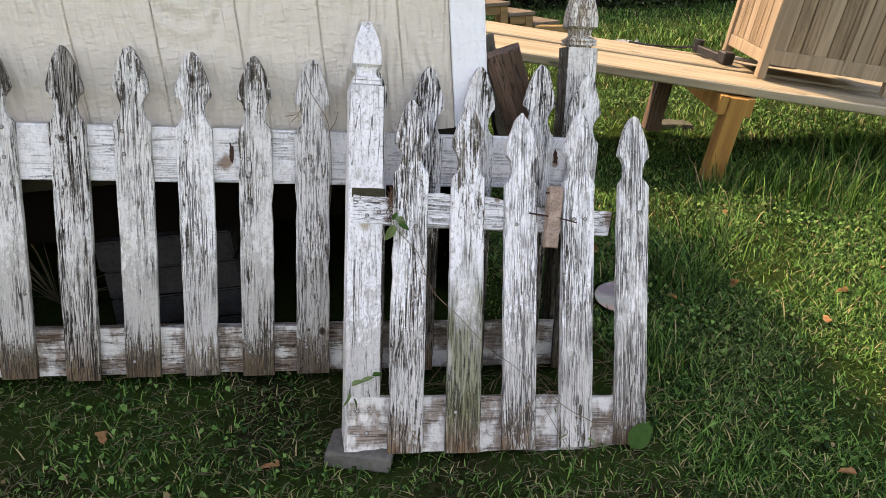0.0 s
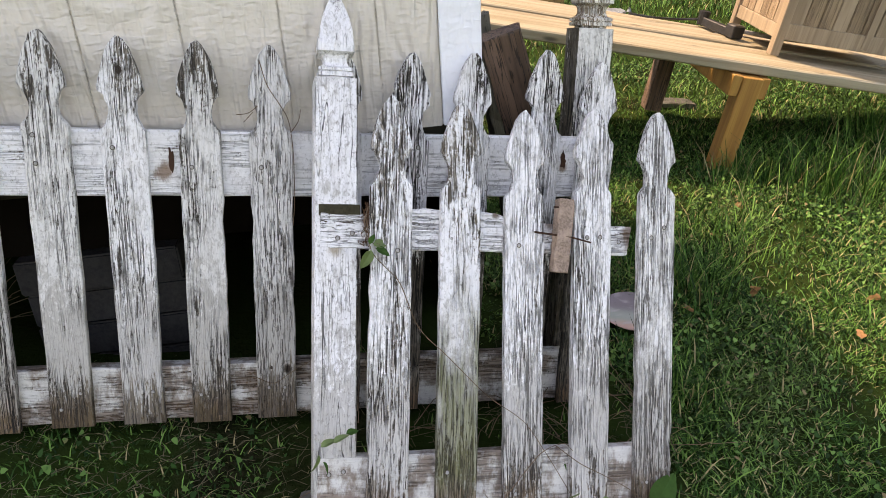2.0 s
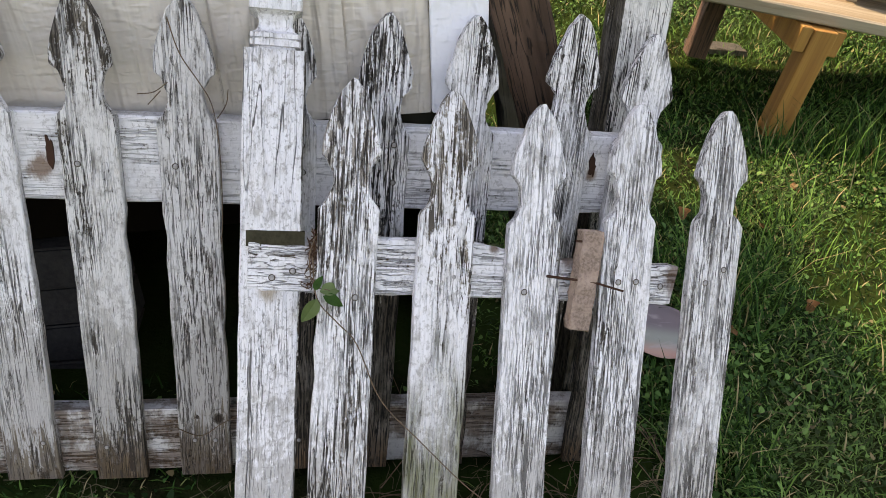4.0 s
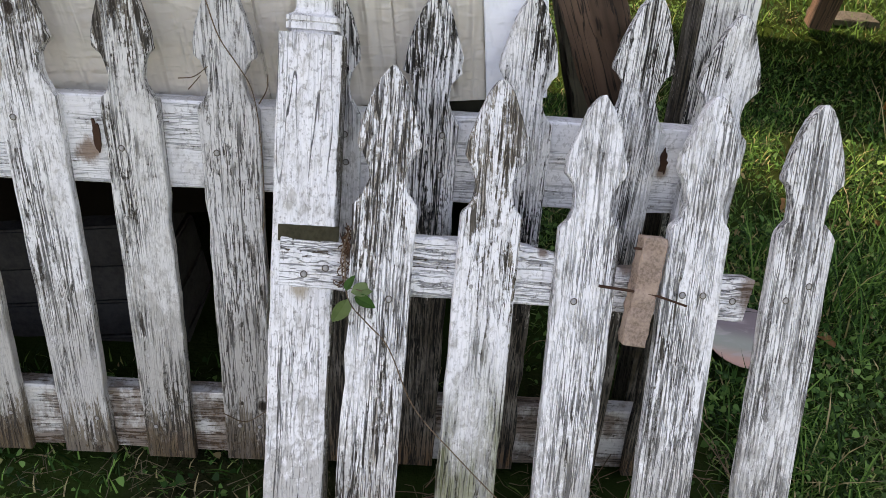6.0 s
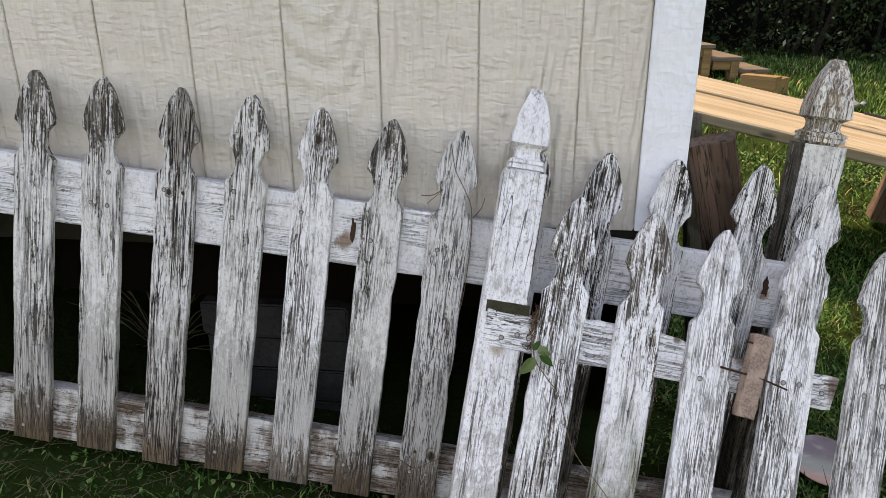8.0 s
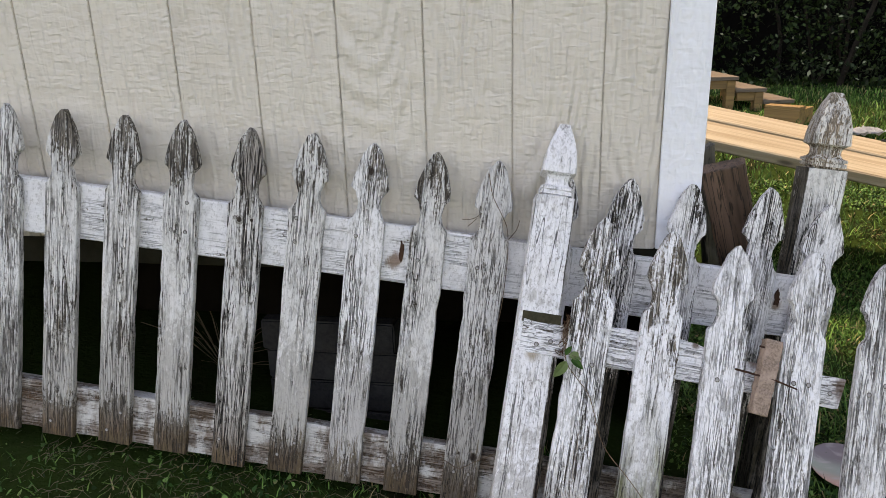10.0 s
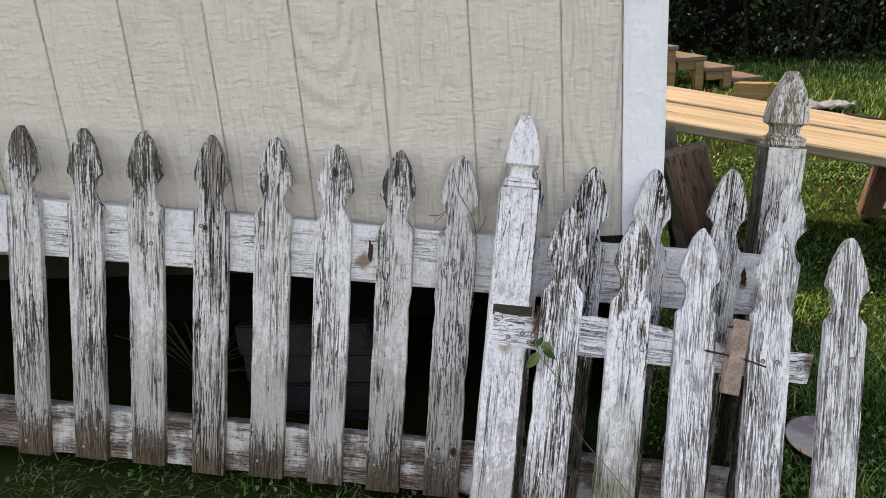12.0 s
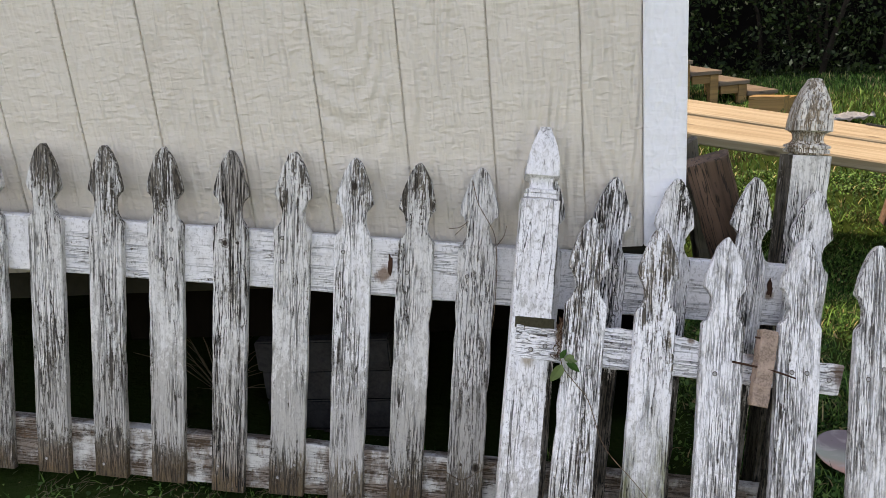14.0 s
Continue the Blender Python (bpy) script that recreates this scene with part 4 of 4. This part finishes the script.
def build_twigs():
    """Dead stems and roots lying behind the short panel, and straw on the lawn."""
    rng = random.Random(29)
    bm = bmesh.new()
    for i in range(70):
        x, y = rng.uniform(-0.3, 0.5), rng.uniform(-0.34, 0.0)
        z, a, l = ground_z(x, y) + 0.01, rng.uniform(0, 6.28), rng.uniform(0.06, 0.22)
        dx, dy = l * math.cos(a), l * math.sin(a)
        mid = (x + 0.5 * dx + rng.uniform(-0.02, 0.02), y + 0.5 * dy, z + rng.uniform(0.0, 0.07))
        tube(smooth_line([(x, y, z), mid, (x + dx, y + dy, z + rng.uniform(0.0, 0.06))], 4), rng.uniform(0.0008, 0.0018), 0.0006, 4, bm)
    tagged(link_mesh("dead_twigs", bm, M_VINE), "dead brown twigs and runners lying behind the short panel", "twigs", kind="stuff")
    bm = bmesh.new()
    for i in range(3000):
        x, y = (rng.uniform(-1.6, 2.4), rng.uniform(-1.0, 1.6)) if i % 3 == 0 else (rng.uniform(-1.6, 0.5), rng.uniform(-1.0, 0.0))
        if y > 0.05 and x < 0.15:
            continue
        z, a, l = ground_z(x, y) + rng.uniform(0.012, 0.03), rng.uniform(0, 6.28), rng.uniform(0.02, 0.08)
        tube([(x, y, z), (x + 0.5 * l * math.cos(a), y + 0.5 * l * math.sin(a), z + rng.uniform(0, 0.008)), (x + l * math.cos(a + 0.3), y + l * math.sin(a + 0.3), z - 0.004)], rng.uniform(0.0006, 0.0013), 0.0005, 3, bm)
    tagged(link_mesh("straw_litter", bm, M_STRAW), "dry straw stems scattered over the lawn", "straw", kind="stuff")
    # a clump of fine brown roots caught between the post and the first picket
    bm = bmesh.new()
    for i in range(60):
        z = rng.uniform(-0.06, 0.035)
        p = Vector((rng.uniform(-0.006, 0.010), rng.uniform(-0.006, 0.006), z))
        q = p + Vector((rng.uniform(-0.012, 0.012), rng.uniform(-0.008, 0.004), rng.uniform(-0.02, 0.02)))
        tube(smooth_line([p, (p + q) / 2 + Vector((rng.uniform(-0.006, 0.006), -0.003, 0.0)), q], 3), 0.0011, 0.0006, 4, bm)
    ob = link_mesh("root_clump", bm, M_ROOTS)
    ob.matrix_basis = FRONT @ pose(-0.397, 0.012, 0.640)
    tagged(ob, "matted clump of fine brown roots beside the post", "roots")


build_twigs()


def build_dry_weed():
    rng = random.Random(17)
    bm = bmesh.new()
    for i in range(46):
        a = rng.uniform(0, 6.28)
        r, h = rng.uniform(0.08, 0.26), rng.uniform(0.05, 0.30)
        tube([(0, 0, 0), (0.5 * r * math.cos(a), 0.5 * r * math.sin(a) * 0.6, h * 0.7), (r * math.cos(a), r * math.sin(a) * 0.6, h)], 0.0018, 0.0008, 4, bm)
    ob = link_mesh("dry_weed", bm, M_STRAW)
    ob.matrix_basis = pose(-1.27, 0.26, ground_z(-1.27, 0.26) + 0.02)
    tagged(ob, "dry star-shaped weed in the dark under the shed", "weed", kind="stuff")


build_dry_weed()


# ---- blades, leaves, hedge: real geometry in joined meshes ----
def stuff_mesh(name, verts, faces, material, label, category):
    me = bpy.data.meshes.new(name)
    me.from_pydata(verts.tolist(), [], faces.tolist())
    me.materials.append(material)
    return tagged(new(name, me), label, category, kind="stuff")


def ground_np(x, y):
    return 0.058 - 0.2875 * np.tanh(x / 2.5) + 0.345 * np.tanh(y / 3.0)


def blades(rng, x, y, height, width, lean):
    n = len(x)
    a = rng.uniform(0, 6.2832, n)
    h = height * rng.uniform(0.45, 1.25, n)
    l = lean * rng.uniform(0.2, 1.3, n) * h
    dx, dy = np.cos(a), np.sin(a)
    wx, wy = -dy * width, dx * width
    z = ground_np(x, y) - 0.004
    v = np.empty((n, 5, 3))
    v[:, 0] = np.stack([x - wx, y - wy, z], 1)
    v[:, 1] = np.stack([x + wx, y + wy, z], 1)
    v[:, 2] = np.stack([x + 0.45 * l * dx + 0.8 * wx, y + 0.45 * l * dy + 0.8 * wy, z + 0.62 * h], 1)
    v[:, 3] = np.stack([x + 0.45 * l * dx - 0.8 * wx, y + 0.45 * l * dy - 0.8 * wy, z + 0.62 * h], 1)
    v[:, 4] = np.stack([x + l * dx, y + l * dy, z + 0.95 * h], 1)
    base = np.arange(n)[:, None] * 5
    quads = base + np.array([[0, 1, 2, 3]])
    tris = base + np.array([[3, 2, 4]])
    return v.reshape(-1, 3), quads, tris


def build_grass():
    rng = np.random.default_rng(4)
    def field(n, x0, x1, y0, y1):
        x, y = rng.uniform(x0, x1, n), rng.uniform(y0, y1, n)
        under = (x < 0.02) & (y > 0.10) & (x > -3.8) & (y < 1.6)
        bare = np.sin(x * 5.1 + 1.3 * np.sin(y * 3.7)) * np.sin(y * 4.3 + 1.1 * np.sin(x * 2.9)) > 0.62
        foot = (x < -0.3) & (y > -0.33) & (x > -2.2) & (y < 0.12) & (rng.uniform(0, 1, n) < 0.35)
        foot |= (x > -0.45) & (x < 0.42) & (y > -0.42) & (y < 0.12) & (rng.uniform(0, 1, n) < 0.88)
        thin = foot | (x < 0.45) & (y < 0.1) & (x > -2.2) & (y > -1.5) & (rng.uniform(0, 1, n) < 0.66)
        keep = ~under & ~thin & ((x - 0.595) ** 2 + (y - 0.225) ** 2 > 0.011) & ~(bare & (rng.uniform(0, 1, n) < 0.65))
        return x[keep], y[keep]
    vs, qs, ts, off = [], [], [], 0
    for n, area, hgt, wid, lean in ((105000, (-2.2, 2.6, -1.5, 2.4), 0.026, 0.0021, 1.6), (85000, (-1.3, 2.0, -1.15, 1.4), 0.027, 0.0019, 1.3), (5200, (0.5, 3.0, -1.2, 2.6), 0.055, 0.0024, 1.4), (42000, (0.1, 6.5, 2.4, 9.5), 0.05, 0.0035, 1.0), (6000, (0.0, 9.0, 5.0, 10.0), 0.09, 0.005, 0.9), (9000, (2.6, 6.5, -1.0, 2.4), 0.05, 0.003, 1.0),
                                    (45000, (-8.0, -2.2, -7.0, 10.0), 0.06, 0.006, 1.1), (45000, (-2.2, 9.0, -7.0, -1.5), 0.06, 0.006, 1.1), (14000, (6.5, 10.0, -1.5, 10.0), 0.06, 0.006, 1.1), (16000, (2.0, 6.5, -1.5, 2.4), 0.045, 0.005, 1.1), (6000, (-2.2, 0.1, 2.4, 10.0), 0.06, 0.006, 1.1)):
        x, y = field(n, *area)
        v, q, t = blades(rng, x, y, hgt, wid, lean)
        vs.append(v), qs.append(q + off), ts.append(t + off)
        off += len(v)
    me = bpy.data.meshes.new("grass")
    me.from_pydata(np.concatenate(vs).tolist(), [], np.concatenate(qs).tolist() + np.concatenate(ts).tolist())
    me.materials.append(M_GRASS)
    tagged(new("grass", me), "short uneven lawn grass with dry straw patches", "grass", kind="stuff")
    # taller tufts by the table and the panels
    vs, qs, ts, off = [], [], [], 0
    for cx, cy, r, n, h in ((1.85, 1.1, 0.22, 330, 0.22), (2.25, 1.0, 0.3, 350, 0.2), (1.55, 1.25, 0.2, 200, 0.16), (0.85, 0.4, 0.18, 260, 0.17), (0.60, -0.1, 0.12, 160, 0.12), (2.5, 1.6, 0.3, 260, 0.22), (1.2, 0.75, 0.3, 260, 0.13), (-0.2, 0.05, 0.1, 60, 0.08)):
        x, y = rng.normal(cx, r * 0.5, n), rng.normal(cy, r * 0.5, n)
        v, q, t = blades(rng, x, y, h, 0.0021, 0.9)
        vs.append(v), qs.append(q + off), ts.append(t + off)
        off += len(v)
    me = bpy.data.meshes.new("tall_grass")
    me.from_pydata(np.concatenate(vs).tolist(), [], np.concatenate(qs).tolist() + np.concatenate(ts).tolist())
    me.materials.append(M_GRASS)
    tagged(new("tall_grass", me), "taller bent grass tufts beside the table", "grass", kind="stuff")
    # clover and small round weeds
    x, y = field(150000, -2.2, 3.4, -1.5, 3.2)
    n = len(x)
    patch = np.sin(x * 2.3 + 0.7) * np.sin(y * 2.9 + x) + rng.normal(0, 0.45, n) > 0.0
    x, y = x[patch], y[patch]
    n = len(x)
    a, r, tilt = rng.uniform(0, 6.28, n), rng.uniform(0.003, 0.0062, n) * rng.uniform(0.9, 1.75, n), rng.uniform(-0.8, 0.8, (n, 2))
    z = ground_np(x, y) + rng.uniform(0.004, 0.034, n)
    v = np.empty((n, 6, 3))
    for k in range(6):
        b = a + k * math.pi / 3
        rr = r * (1.0 if k % 2 else 0.72)
        ox, oy = rr * np.cos(b), rr * np.sin(b)
        v[:, k] = np.stack([x + ox, y + oy, z + tilt[:, 0] * ox + tilt[:, 1] * oy], 1)
    f = np.arange(n)[:, None] * 6 + np.arange(6)[None]
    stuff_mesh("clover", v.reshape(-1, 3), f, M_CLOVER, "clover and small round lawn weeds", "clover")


build_grass()


def build_fallen_leaves():
    rng = random.Random(23)
    first = None
    spots = [(1.35, 0.95), (1.5, 0.25), (1.28, 0.05), (0.92, -0.62), (1.12, 0.72), (1.42, -0.75), (0.78, 0.25), (1.1, 0.35), (0.62, 0.62), (0.9, 0.8), (-0.9, -0.75), (-0.55, -0.5), (0.5, -0.75), (1.75, 0.4), (0.7, -0.75), (-1.0, -0.35)]
    for i, (x, y) in enumerate(spots):
        at = pose(x, y, ground_z(x, y) + 0.022, rng.uniform(-25, 25), rng.uniform(-25, 25), rng.uniform(0, 360))
        if i % 4 == 0:
            first = link_mesh("fallen_leaf", leaf(0.045 + 0.008 * (i % 3), 0.6, 0.2, 0.3), M_FALLEN)
            tagged(first, "curled brown fallen leaf in the grass", "leaf", "fallen leaves")
            first.matrix_basis = at
        else:
            copy_thing(first, at)


build_fallen_leaves()


def build_hedge():
    """A dense dark hedge of many small leaves over stems, with gaps and a ragged face."""
    rng = np.random.default_rng(9)
    n = 150000
    s = rng.uniform(-2.0, 17.0, n)
    # upper metres are out of view, added to shade the far lawn
    z = rng.uniform(0.0, 1.0, n) ** 1.25 * 11.0
    lump = 0.55 * np.sin(s * 1.7) * np.sin(z * 1.9 + s * 0.6) + 0.3 * np.sin(s * 4.3 + z * 3.1)
    depth = np.abs(rng.normal(0, 0.55, n))
    y = 9.6 - 0.10 * s - 0.35 * lump + depth + 0.16 * (z - 1.5)
    keep = np.sin(s * 7.1 + 2 * np.sin(z * 5.3)) * np.sin(z * 6.7 + 1.7 * np.sin(s * 3.9)) < 0.42
    s, z, y = s[keep], z[keep], y[keep]
    n = len(s)
    r = rng.uniform(0.022, 0.052, n)
    c = np.stack([s, y, z + 0.12], 1)
    d1 = rng.normal(0, 1, (n, 3))
    d1 /= np.linalg.norm(d1, axis=1)[:, None]
    d2 = np.cross(d1, rng.normal(0, 1, (n, 3)))
    d2 /= np.linalg.norm(d2, axis=1)[:, None]
    v = np.empty((n, 4, 3))
    v[:, 0], v[:, 2] = c - d1 * r[:, None], c + d1 * r[:, None]
    v[:, 1], v[:, 3] = c + d2 * 0.55 * r[:, None], c - d2 * 0.55 * r[:, None]
    stuff_mesh("hedge", v.reshape(-1, 3), np.arange(n)[:, None] * 4 + np.arange(4)[None], M_HEDGE, "tall leafy hedge behind the lawn, greens darkened as shade, top unseen", "hedge")
    rr = random.Random(6)
    bm = bmesh.new()
    for i in range(70):
        x = rr.uniform(-1, 16)
        yy = 10.0 - 0.1 * x + rr.uniform(-0.1, 0.7)
        pts = [(x, yy, 0.0)]
        for k in range(1, 6):
            pts.append((pts[-1][0] + rr.uniform(-0.2, 0.2), pts[-1][1] + rr.uniform(-0.12, 0.12), 0.75 * k))
        tube(smooth_line(pts, 3), rr.uniform(0.02, 0.05), 0.008, 5, bm)
    tagged(link_mesh("hedge_stems", bm, M_BARK), "thin grey stems inside the hedge", "stems", kind="stuff")
    # black sheet painting the thicket's inner shade; its unseen top also shades the lawn
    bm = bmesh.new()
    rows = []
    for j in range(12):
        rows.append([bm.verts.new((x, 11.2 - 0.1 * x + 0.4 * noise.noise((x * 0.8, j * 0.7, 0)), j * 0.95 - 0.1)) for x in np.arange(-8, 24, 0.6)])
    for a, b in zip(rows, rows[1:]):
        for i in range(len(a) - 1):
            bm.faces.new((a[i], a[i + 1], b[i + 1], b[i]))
    tagged(link_mesh("backdrop", bm, M_SHADE_BLACK), "near-black sheet behind the hedge that paints the thicket's shade", "backdrop", kind="structure")


build_hedge()
